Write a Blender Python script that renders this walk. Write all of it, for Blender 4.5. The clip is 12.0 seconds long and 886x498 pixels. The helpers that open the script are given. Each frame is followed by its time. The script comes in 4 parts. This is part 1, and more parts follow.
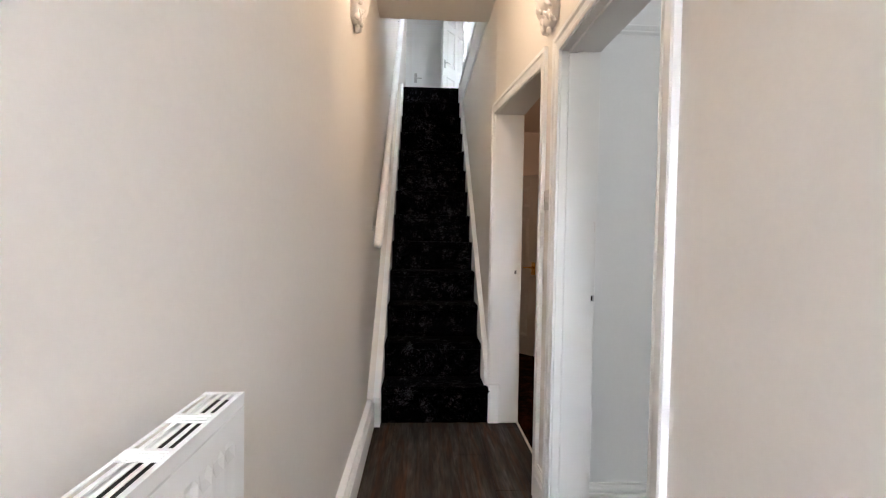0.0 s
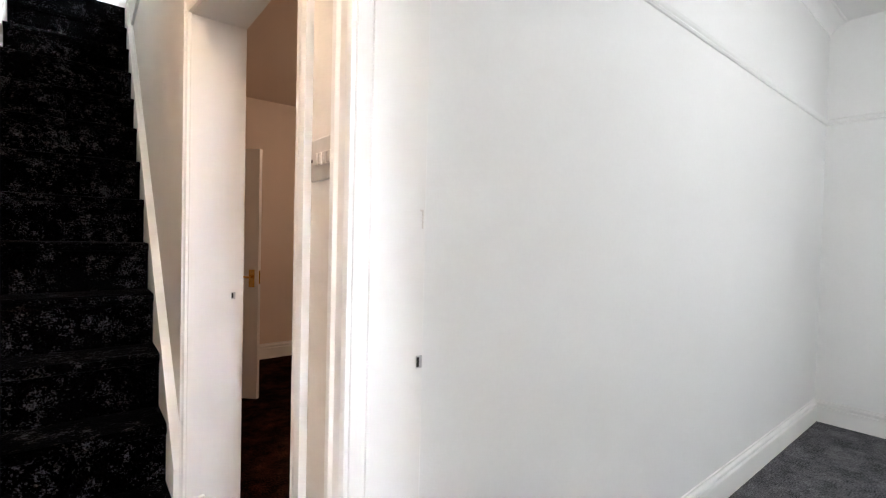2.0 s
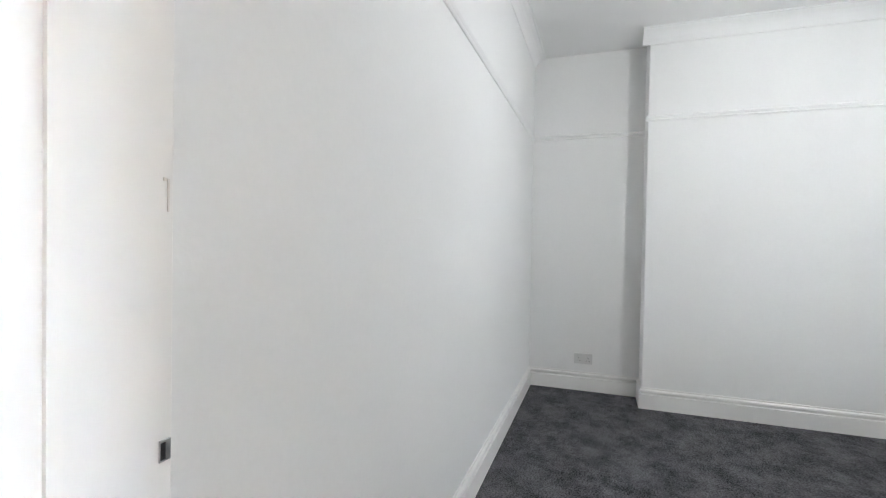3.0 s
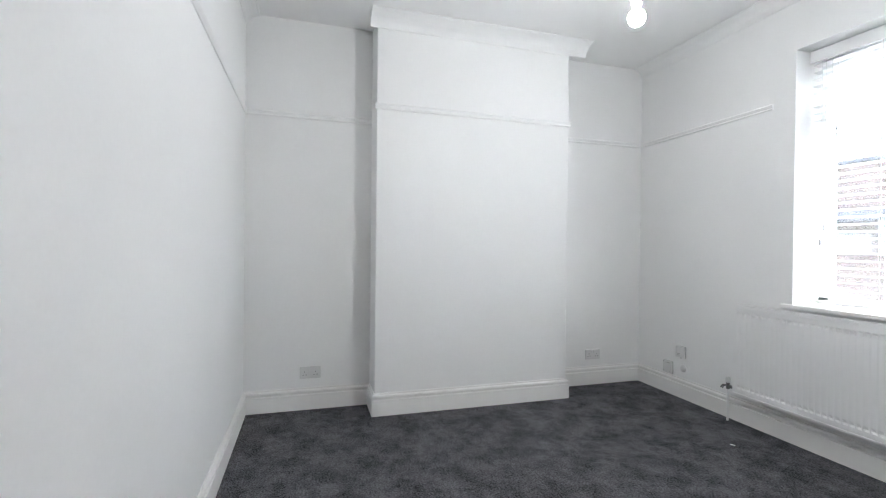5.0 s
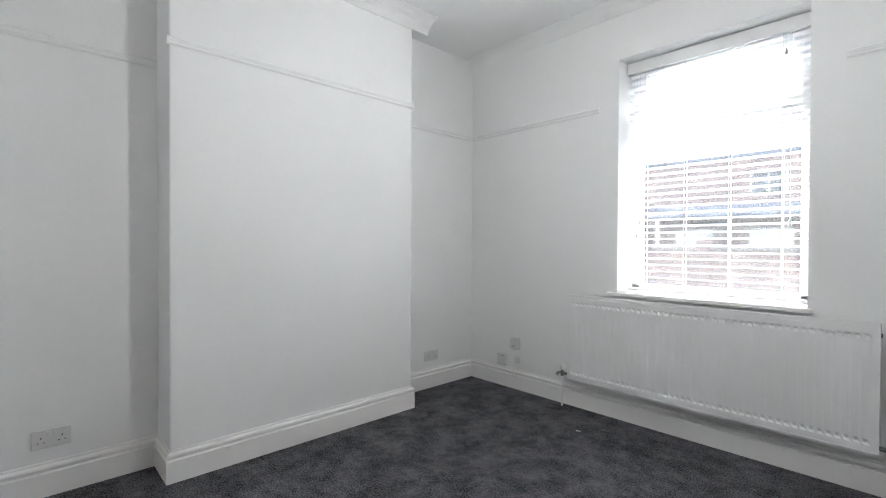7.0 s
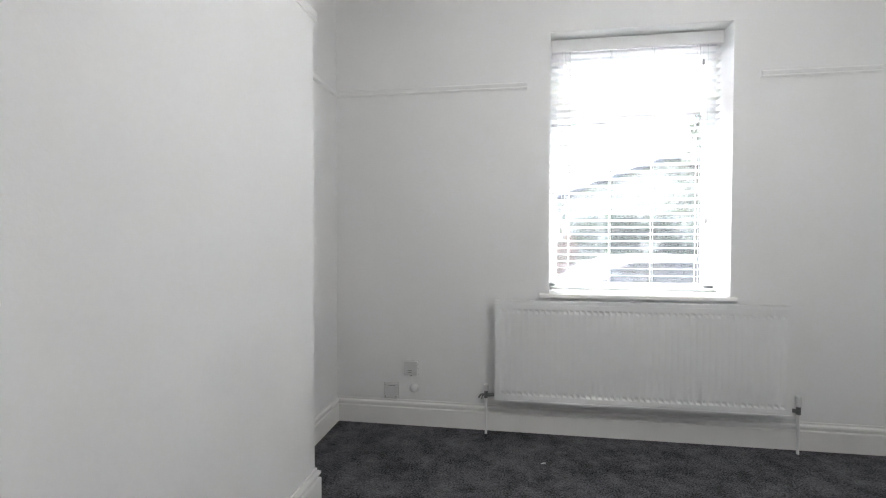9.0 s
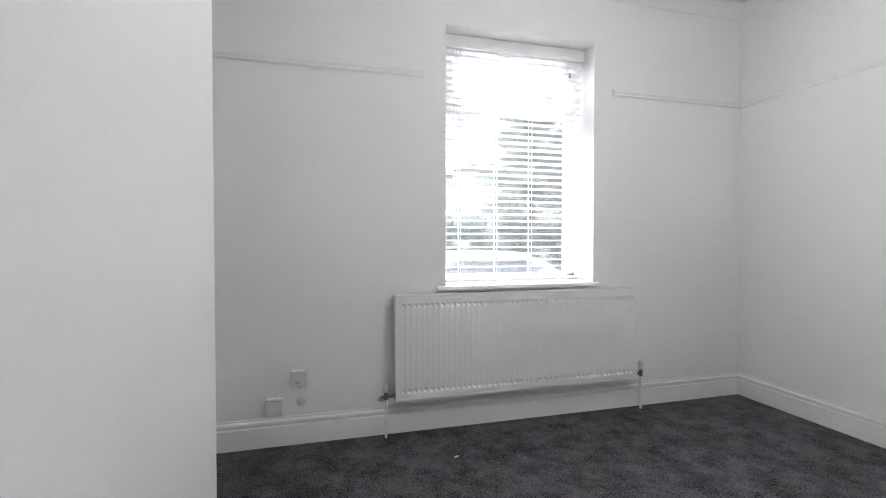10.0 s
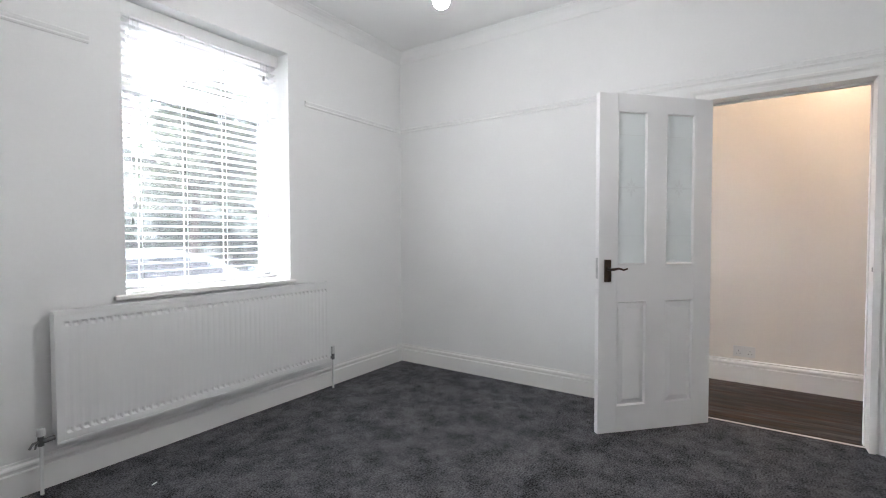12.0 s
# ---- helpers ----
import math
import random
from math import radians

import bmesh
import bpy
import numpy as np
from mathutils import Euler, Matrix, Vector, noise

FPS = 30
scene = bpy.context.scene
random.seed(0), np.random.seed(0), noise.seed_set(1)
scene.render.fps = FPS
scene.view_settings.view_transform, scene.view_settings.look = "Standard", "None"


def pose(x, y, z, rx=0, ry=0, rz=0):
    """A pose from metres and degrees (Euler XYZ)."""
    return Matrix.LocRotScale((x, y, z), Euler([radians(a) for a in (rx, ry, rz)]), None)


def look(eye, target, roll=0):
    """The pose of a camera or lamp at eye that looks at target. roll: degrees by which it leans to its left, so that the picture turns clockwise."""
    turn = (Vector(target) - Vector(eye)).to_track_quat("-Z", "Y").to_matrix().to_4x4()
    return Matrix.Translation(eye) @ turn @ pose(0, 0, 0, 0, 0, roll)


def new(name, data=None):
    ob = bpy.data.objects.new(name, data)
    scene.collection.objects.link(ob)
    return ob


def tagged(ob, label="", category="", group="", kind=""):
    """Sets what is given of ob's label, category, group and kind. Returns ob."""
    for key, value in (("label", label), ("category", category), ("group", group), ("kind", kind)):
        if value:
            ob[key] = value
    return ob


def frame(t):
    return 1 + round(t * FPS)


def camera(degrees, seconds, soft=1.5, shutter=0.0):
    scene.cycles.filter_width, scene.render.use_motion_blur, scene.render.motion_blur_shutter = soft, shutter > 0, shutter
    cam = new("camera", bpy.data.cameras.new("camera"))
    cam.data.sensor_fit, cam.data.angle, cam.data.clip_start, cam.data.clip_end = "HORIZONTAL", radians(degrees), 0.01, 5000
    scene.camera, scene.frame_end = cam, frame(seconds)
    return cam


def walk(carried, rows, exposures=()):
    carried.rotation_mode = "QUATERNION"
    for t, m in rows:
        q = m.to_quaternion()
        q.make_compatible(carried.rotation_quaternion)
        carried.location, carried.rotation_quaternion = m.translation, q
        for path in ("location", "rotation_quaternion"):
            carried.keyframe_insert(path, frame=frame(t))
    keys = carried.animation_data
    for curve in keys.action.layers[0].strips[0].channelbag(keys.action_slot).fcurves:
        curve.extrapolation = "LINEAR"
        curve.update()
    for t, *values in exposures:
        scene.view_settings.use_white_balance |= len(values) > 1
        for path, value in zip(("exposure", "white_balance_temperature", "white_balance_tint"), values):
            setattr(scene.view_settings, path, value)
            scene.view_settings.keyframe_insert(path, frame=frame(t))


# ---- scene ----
cam = camera(88.7, 12.0, soft=1.1)
PATH = [
    (0, (-0.219, -0.085, 1.234), (-0.121, 1.912, 1.176), 1.0),
    (0.5, (-0.219, 0.195, 1.242), (-0.105, 2.19, 1.179), 0.9),
    (1, (-0.215, 0.515, 1.236), (0.17, 2.476, 1.178), 1.2),
    (1.5, (-0.159, 0.773, 1.245), (0.615, 2.616, 1.191), 1.3),
    (2, (-0.053, 1.002, 1.242), (1.195, 2.564, 1.197), 1.4),
    (2.5, (0.025, 1.18, 1.229), (1.639, 2.36, 1.188), 1.4),
    (3, (0.107, 1.29, 1.233), (1.998, 1.942, 1.2), 1.0),
    (3.5, (0.205, 1.288, 1.183), (2.189, 1.540, 1.169), 1.0),
    (5.5, (0.793, 1.456, 1.21), (2.616, 0.634, 1.189), 0.4),
    (6, (0.922, 1.471, 1.199), (2.616, 0.407, 1.178), 0.2),
    (6.5, (1.047, 1.509, 1.186), (2.628, 0.284, 1.168), 0.3),
    (8.5, (2.514, 1.425, 1.194), (3.261, -0.429, 1.152), 0.0),
    (9, (2.956, 1.353, 1.195), (3.257, -0.624, 1.151), 0.1),
    (9.5, (3.269, 1.246, 1.18), (3.106, -0.747, 1.124), 0.1),
    (10, (3.48, 1.176, 1.146), (2.95, -0.752, 1.105), 0.0),
    (10.5, (3.63, 1.181, 1.171), (2.75, -0.614, 1.117), 0.1),
    (11, (3.747, 1.211, 1.162), (2.483, -0.338, 1.11), 0.1),
    (11.5, (3.777, 1.227, 1.166), (2.287, -0.106, 1.109), -0.0),
    (12, (3.762, 1.221, 1.169), (2.106, 0.1, 1.11), -0.1),
]
walk(cam, [(t, look(eye, target, roll)) for t, eye, target, roll in PATH], exposures=[
    (0, 4.85, 6050, 9), (1, 5.33, 6100, 10), (1.5, 5.47, 6150, 10), (2, 5.52, 6150, 10), (3, 5.34, 6050, 9), (3.5, 5.40, 5950, 9), (5.5, 5.32, 6000, 10),
    (6, 5.2, 6050, 10), (6.5, 5.14, 6050, 10), (9, 5.04, 6200, 11), (12, 5.14, 6100, 12)])

SKY, BULB, HALL_BULB, REAR_FILL = 0.32, 18.0, 10.0, 10.0
# walk through a narrow terrace hall into the front room

# ---- light ----
world = bpy.data.worlds.new("sky")
scene.world = world
world.use_nodes = True
wn = world.node_tree.nodes
sky = wn.new("ShaderNodeTexSky")
sky.sky_type = "NISHITA"
sky.sun_disc = False
sky.sun_elevation = radians(66)
sky.sun_rotation = radians(173)
sky.dust_density = 4.0
sky.ozone_density = 0.6
pale = wn.new("ShaderNodeHueSaturation")
pale.inputs["Saturation"].default_value = 0.35
world.node_tree.links.new(sky.outputs[0], pale.inputs["Color"])
world.node_tree.links.new(pale.outputs[0], wn["Background"].inputs[0])
wn["Background"].inputs[1].default_value = SKY

sun = new("sun", bpy.data.lights.new("sun", "SUN"))
sun.data.energy = 0.5
sun.data.angle = radians(12)
sun.data.color = (1, 0.95, 0.88)
sun.matrix_world = look((0.8, -6.2, 14), (0, 0, 0))


# ---- materials ----
def mat(name, base, rough=0.6, metal=0.0, vary=0.0, size=3.0, fine=0.0, fine_size=60.0, bump=0.0, bump_size=200.0,
        emit=0.0, per_piece=0.0, stretch=(1, 1, 1)):
    """A surface with broad stains (vary), grain (fine) and relief (bump), all at world size."""
    m = bpy.data.materials.new(name)
    m.use_nodes = True
    nt = m.node_tree
    b = nt.nodes["Principled BSDF"]
    b.inputs["Base Color"].default_value = (*base, 1)
    b.inputs["Roughness"].default_value = rough
    b.inputs["Metallic"].default_value = metal
    if emit:
        b.inputs["Emission Color"].default_value = (*base, 1)
        b.inputs["Emission Strength"].default_value = emit
    if not (vary or fine or bump or per_piece):
        return m
    geo = nt.nodes.new("ShaderNodeNewGeometry")
    mp = nt.nodes.new("ShaderNodeMapping")
    mp.inputs["Scale"].default_value = stretch
    nt.links.new(geo.outputs["Position"], mp.inputs["Vector"])

    def noise_at(scale, detail):
        n = nt.nodes.new("ShaderNodeTexNoise")
        n.inputs["Scale"].default_value = scale
        n.inputs["Detail"].default_value = detail
        nt.links.new(mp.outputs[0], n.inputs["Vector"])
        return n.outputs["Fac"]

    value = None
    for amount, scale, detail in ((vary, size, 4), (fine, fine_size, 3)):
        if amount:
            r = nt.nodes.new("ShaderNodeMapRange")
            r.inputs["From Min"].default_value, r.inputs["From Max"].default_value = 0.3, 0.7
            r.inputs["To Min"].default_value, r.inputs["To Max"].default_value = 1 - amount, 1 + amount
            nt.links.new(noise_at(scale, detail), r.inputs["Value"])
            value = times(nt, value, r.outputs[0])
    if per_piece:
        info = nt.nodes.new("ShaderNodeObjectInfo")
        r = nt.nodes.new("ShaderNodeMapRange")
        r.inputs["To Min"].default_value, r.inputs["To Max"].default_value = 1 - per_piece, 1 + per_piece
        nt.links.new(info.outputs["Random"], r.inputs["Value"])
        value = times(nt, value, r.outputs[0])
    if value is not None:
        mix = nt.nodes.new("ShaderNodeVectorMath")
        mix.operation = "SCALE"
        mix.inputs[0].default_value = base
        nt.links.new(value, mix.inputs["Scale"])
        nt.links.new(mix.outputs[0], b.inputs["Base Color"])
    if bump:
        bp = nt.nodes.new("ShaderNodeBump")
        bp.inputs["Strength"].default_value = bump
        bp.inputs["Distance"].default_value = 0.004
        nt.links.new(noise_at(bump_size, 3), bp.inputs["Height"])
        nt.links.new(bp.outputs[0], b.inputs["Normal"])
    return m


def times(nt, a, b):
    if a is None:
        return b
    n = nt.nodes.new("ShaderNodeMath")
    n.operation = "MULTIPLY"
    nt.links.new(a, n.inputs[0])
    nt.links.new(b, n.inputs[1])
    return n.outputs[0]


def carpet(name, dark, light, patch, grain, sheen=0.0, low=0.2, high=1.05, weights=(0.38, 0.22, 0.5)):
    """Cut pile: two shades mixed by brushed patches and by the tufts."""
    m = mat(name, dark, 0.95)
    nt = m.node_tree
    b = nt.nodes["Principled BSDF"]
    b.inputs["Specular IOR Level"].default_value = 0.02
    b.inputs["Sheen Weight"].default_value = sheen
    b.inputs["Sheen Roughness"].default_value = 0.5
    geo = nt.nodes.new("ShaderNodeNewGeometry")
    facs = []
    for scale, detail, lo, hi in ((patch, 4, 0.36, 0.64), (patch * 3.3, 3, 0.34, 0.66), (grain, 2, 0.33, 0.67)):
        n = nt.nodes.new("ShaderNodeTexNoise")
        n.inputs["Scale"].default_value = scale
        n.inputs["Detail"].default_value = detail
        n.inputs["Roughness"].default_value = 0.65
        r = nt.nodes.new("ShaderNodeMapRange")
        r.inputs["From Min"].default_value, r.inputs["From Max"].default_value = lo, hi
        nt.links.new(geo.outputs["Position"], n.inputs["Vector"])
        nt.links.new(n.outputs["Fac"], r.inputs["Value"])
        facs.append((n.outputs["Fac"], r.outputs[0]))
    total = None
    for (_, fac), weight in zip(facs, weights):
        scaled = nt.nodes.new("ShaderNodeMath")
        scaled.operation = "MULTIPLY"
        scaled.inputs[1].default_value = weight
        nt.links.new(fac, scaled.inputs[0])
        if total is None:
            total = scaled.outputs[0]
        else:
            add = nt.nodes.new("ShaderNodeMath")
            add.operation = "ADD"
            nt.links.new(total, add.inputs[0])
            nt.links.new(scaled.outputs[0], add.inputs[1])
            total = add.outputs[0]
    div = nt.nodes.new("ShaderNodeMapRange")
    div.inputs["From Min"].default_value, div.inputs["From Max"].default_value = low, high
    nt.links.new(total, div.inputs["Value"])
    mix = nt.nodes.new("ShaderNodeMix")
    mix.data_type = "RGBA"
    mix.inputs["A"].default_value = (*dark, 1)
    mix.inputs["B"].default_value = (*light, 1)
    nt.links.new(div.outputs[0], mix.inputs["Factor"])
    nt.links.new(mix.outputs["Result"], b.inputs["Base Color"])
    bp = nt.nodes.new("ShaderNodeBump")
    bp.inputs["Strength"].default_value = 0.9
    bp.inputs["Distance"].default_value = 0.006
    nt.links.new(facs[2][0], bp.inputs["Height"])
    nt.links.new(bp.outputs[0], b.inputs["Normal"])
    return m


def glass(name, tint, rough=0.0):
    m = mat(name, tint, rough)
    b = m.node_tree.nodes["Principled BSDF"]
    b.inputs["Transmission Weight"].default_value = 1.0
    b.inputs["IOR"].default_value = 1.45
    return m


def planks_mat():
    """Grey-brown printed timber: long streaks, darker knots, each plank its own tone."""
    m = mat("vinyl_timber", (0.042, 0.037, 0.033), 0.6, vary=0.75, size=2.2, fine=0.55, fine_size=11, bump=0.1, bump_size=30,
            per_piece=0.25, stretch=(7, 0.7, 1))
    nt = m.node_tree
    b = nt.nodes["Principled BSDF"]
    b.inputs["Specular IOR Level"].default_value = 0.25
    geo = nt.nodes.new("ShaderNodeNewGeometry")
    mp = nt.nodes.new("ShaderNodeMapping")
    mp.inputs["Scale"].default_value = (16, 1.6, 1)
    nt.links.new(geo.outputs["Position"], mp.inputs["Vector"])
    n = nt.nodes.new("ShaderNodeTexNoise")
    n.inputs["Scale"].default_value = 1.3
    n.inputs["Detail"].default_value = 4
    n.inputs["Distortion"].default_value = 0.8
    nt.links.new(mp.outputs[0], n.inputs["Vector"])
    r = nt.nodes.new("ShaderNodeMapRange")
    r.inputs["From Min"].default_value, r.inputs["From Max"].default_value = 0.42, 0.60
    nt.links.new(n.outputs["Fac"], r.inputs["Value"])
    brown = nt.nodes.new("ShaderNodeMix")
    brown.data_type = "RGBA"
    brown.blend_type = "MULTIPLY"
    brown.inputs["B"].default_value = (0.75, 0.36, 0.17, 1)
    nt.links.new(r.outputs[0], brown.inputs["Factor"])
    nt.links.new(b.inputs["Base Color"].links[0].from_socket, brown.inputs["A"])
    nt.links.new(brown.outputs["Result"], b.inputs["Base Color"])
    return m


white_wall = mat("white_emulsion", (0.86, 0.86, 0.85), 0.75, vary=0.012, size=1.5, fine=0.008, bump=0.08, bump_size=140)
white_ceiling = mat("ceiling_emulsion", (0.87, 0.87, 0.86), 0.85, vary=0.01, size=1.5, bump=0.06, bump_size=120)
cream_wall = mat("cream_emulsion", (0.78, 0.74, 0.685), 0.72, vary=0.015, size=1.2, fine=0.01, bump=0.09, bump_size=140)
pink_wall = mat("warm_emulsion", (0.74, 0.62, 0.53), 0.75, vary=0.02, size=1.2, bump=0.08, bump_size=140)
gloss = mat("white_gloss", (0.86, 0.85, 0.83), 0.45, vary=0.015, size=4, bump=0.03, bump_size=60)
satin = mat("white_satin", (0.85, 0.845, 0.84), 0.35, vary=0.012, size=5, bump=0.03, bump_size=80)
enamel = mat("radiator_enamel", (0.85, 0.85, 0.84), 0.3, vary=0.01, size=6)
plastic = mat("white_plastic", (0.70, 0.70, 0.69), 0.35, vary=0.01, size=20)
upvc = mat("white_upvc", (0.88, 0.89, 0.90), 0.3, vary=0.01, size=6)
slat_mat = mat("blind_slat", (0.90, 0.90, 0.89), 0.42, vary=0.01, size=8)
nt = slat_mat.node_tree
through_light = nt.nodes.new("ShaderNodeBsdfTranslucent")
through_light.inputs["Color"].default_value = (0.96, 0.96, 0.95, 1)
both = nt.nodes.new("ShaderNodeMixShader")
both.inputs[0].default_value = 0.12
nt.links.new(nt.nodes["Principled BSDF"].outputs[0], both.inputs[1])
nt.links.new(through_light.outputs[0], both.inputs[2])
nt.links.new(both.outputs[0], nt.nodes["Material Output"].inputs["Surface"])
# near-black for floor joints, holes and the radiators' painted inner shade
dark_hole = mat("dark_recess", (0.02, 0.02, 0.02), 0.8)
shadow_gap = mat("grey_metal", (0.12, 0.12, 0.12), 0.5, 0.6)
bronze = mat("aged_bronze", (0.09, 0.065, 0.05), 0.32, 1.0, vary=0.2, size=40)
brass = mat("polished_brass", (0.72, 0.45, 0.14), 0.25, 1.0, vary=0.08, size=40)
steel = mat("steel", (0.55, 0.55, 0.55), 0.3, 1.0, vary=0.1, size=50)
brushed = mat("switch_plate", (0.60, 0.56, 0.52), 0.42, 0.15, vary=0.05, size=30)
chrome_dark = mat("tarnished_chrome", (0.22, 0.22, 0.22), 0.3, 1.0, vary=0.2, size=60)
carpet_grey = carpet("charcoal_pile", (0.008, 0.008, 0.010), (0.25, 0.247, 0.264), 6, 120, 0.05, 0.16, 0.92, (0.22, 0.13, 0.47))
carpet_stair = carpet("black_mottled_pile", (0.0003, 0.0003, 0.0004), (0.048, 0.047, 0.052), 9, 130, 0.0, 0.62, 1.0, (0.34, 0.30, 0.42))
carpet_brown = carpet("dark_brown_pile", (0.001, 0.0005, 0.0004), (0.05, 0.016, 0.009), 5, 120, 0.0, 0.4, 1.0)
timber = planks_mat()
# tinted far below clear glass, to dim the bright view outdoors
pane_glass = glass("dimmed_glass", (0.11, 0.112, 0.112))
# pale translucent mix that paints a veil of haze over the outdoor view
pane_nt = pane_glass.node_tree
haze_veil = pane_nt.nodes.new("ShaderNodeBsdfTranslucent")
haze_veil.inputs["Color"].default_value = (0.9, 0.9, 0.9, 1)
hazed = pane_nt.nodes.new("ShaderNodeMixShader")
hazed.inputs[0].default_value = 0.005
pane_nt.links.new(pane_nt.nodes["Principled BSDF"].outputs[0], hazed.inputs[1])
pane_nt.links.new(haze_veil.outputs[0], hazed.inputs[2])
pane_nt.links.new(hazed.outputs[0], pane_nt.nodes["Material Output"].inputs["Surface"])
frosted = glass("etched_glass", (0.90, 0.94, 0.94), 0.5)
frosted.node_tree.nodes["Principled BSDF"].inputs["Transmission Weight"].default_value = 0.15
etch = mat("etched_line", (0.85, 0.88, 0.88), 0.5)
cord_mat = mat("blind_cord", (0.75, 0.75, 0.74), 0.8)
tassel_mat = mat("grey_tassel", (0.30, 0.30, 0.30), 0.6)
plaster = mat("moulded_plaster", (0.78, 0.74, 0.70), 0.6, vary=0.03, size=12, bump=0.1, bump_size=60)
bulb_mat = mat("lit_bulb", (1.0, 0.97, 0.93), 0.4, emit=BULB)
rear_fill_mat = mat("rear_fill_glow", (1.0, 0.70, 0.48), 0.4, emit=REAR_FILL)
hall_bulb_mat = mat("lit_warm_bulb", (1.0, 0.73, 0.50), 0.4, emit=HALL_BULB)
brick_mat = mat("red_brick", (0.30, 0.215, 0.185), 0.85, vary=0.18, size=1.2, fine=0.2, fine_size=9, bump=0.3, bump_size=20, per_piece=0.2)
mortar = mat("mortar", (0.45, 0.42, 0.38), 0.9, vary=0.1, size=3)
slate = mat("slate", (0.13, 0.14, 0.17), 0.6, vary=0.2, size=2, fine=0.15, fine_size=12)
render_wall = mat("white_render", (0.72, 0.72, 0.70), 0.85, vary=0.04, size=1, bump=0.2, bump_size=30)
asphalt = mat("asphalt", (0.055, 0.055, 0.058), 0.85, vary=0.15, size=0.6, fine=0.2, fine_size=40, bump=0.3, bump_size=80)
paving = mat("paving", (0.30, 0.29, 0.27), 0.85, vary=0.12, size=1, fine=0.1, fine_size=30, bump=0.2, bump_size=50, per_piece=0.1)
earth = mat("grass_and_earth", (0.07, 0.09, 0.04), 0.95, vary=0.3, size=0.4, fine=0.3, fine_size=12)
leaf_mat = mat("leaves", (0.25, 0.262, 0.19), 0.6, vary=0.35, size=1.5, fine=0.3, fine_size=8)
hedge_mat = mat("hedge_leaves", (0.10, 0.13, 0.095), 0.6, vary=0.35, size=2, fine=0.3, fine_size=10)
bark = mat("bark", (0.12, 0.09, 0.07), 0.9, vary=0.3, size=6, bump=0.5, bump_size=30)
car_silver = mat("silver_paint", (0.55, 0.57, 0.60), 0.25, 0.6)
car_blue = mat("blue_paint", (0.06, 0.10, 0.20), 0.2, 0.3)
car_glass = mat("car_glass", (0.03, 0.035, 0.04), 0.05)
rubber = mat("tyre_rubber", (0.02, 0.02, 0.02), 0.8)


# ---- building helpers ----
def thing(name, at, label, category, group=""):
    e = new(name)
    e.empty_display_size = 0.1
    e.location = at
    return tagged(e, label, category, group)


def mesh_of(name, bm, material):
    me = bpy.data.meshes.new(name)
    bmesh.ops.recalc_face_normals(bm, faces=bm.faces)
    bm.to_mesh(me)
    bm.free()
    for m in (material if isinstance(material, (list, tuple)) else (material,)):
        me.materials.append(m)
    return me


def part(name, bm, material, parent, label="", at=None):
    """One mesh under a thing or a part, in the thing's own coordinates."""
    ob = new(name, mesh_of(name, bm, material))
    ob.parent = parent
    if at is not None:
        ob.matrix_basis = at
    return tagged(ob, label)


def fixed(name, bm, material, label, category):
    """A piece of the setting."""
    return tagged(new(name, mesh_of(name, bm, material)), label, category, kind="structure")


def box(lo, hi, bevel=0.0, bm=None):
    bm = bm or bmesh.new()
    lo, hi = [min(a, b) for a, b in zip(lo, hi)], [max(a, b) for a, b in zip(lo, hi)]
    made = bmesh.ops.create_cube(bm, size=1)["verts"]
    for v in made:
        v.co = [l if c < 0 else h for c, l, h in zip(v.co, lo, hi)]
    if bevel:
        edges = list({e for v in made for e in v.link_edges})
        bmesh.ops.bevel(bm, geom=edges, offset=bevel, segments=2, affect="EDGES", profile=0.5)
    return bm


def boxes(*pairs, bevel=0.0):
    bm = bmesh.new()
    for lo, hi in pairs:
        if bevel:
            one = box(lo, hi, bevel)
            me = bpy.data.meshes.new("tmp")
            one.to_mesh(me)
            one.free()
            bm.from_mesh(me)
            bpy.data.meshes.remove(me)
        else:
            box(lo, hi, 0, bm)
    return bm


def rod(a, b, r, sides=12, r2=None, bm=None):
    bm = bm or bmesh.new()
    a, b = Vector(a), Vector(b)
    m = Matrix.Translation((a + b) / 2) @ (b - a).to_track_quat("Z", "Y").to_matrix().to_4x4()
    bmesh.ops.create_cone(bm, cap_ends=True, segments=sides, radius1=r, radius2=r if r2 is None else r2, depth=(b - a).length, matrix=m)
    return bm


def turned(profile, sides=20, bm=None, m=None):
    """A solid of revolution about z from (radius, height) pairs."""
    bm = bm or bmesh.new()
    rings = []
    for r, z in profile:
        rings.append([bm.verts.new((r * math.cos(a), r * math.sin(a), z)) for a in (2 * math.pi * i / sides for i in range(sides))])
    for p, q in zip(rings, rings[1:]):
        for i in range(sides):
            bm.faces.new((p[i], p[(i + 1) % sides], q[(i + 1) % sides], q[i]))
    bm.faces.new(rings[0][::-1])
    bm.faces.new(rings[-1])
    if m is not None:
        for ring in rings:
            for v in ring:
                v.co = m @ v.co
    return bm


def smooth(ob):
    for p in ob.data.polygons:
        p.use_smooth = True
    return ob


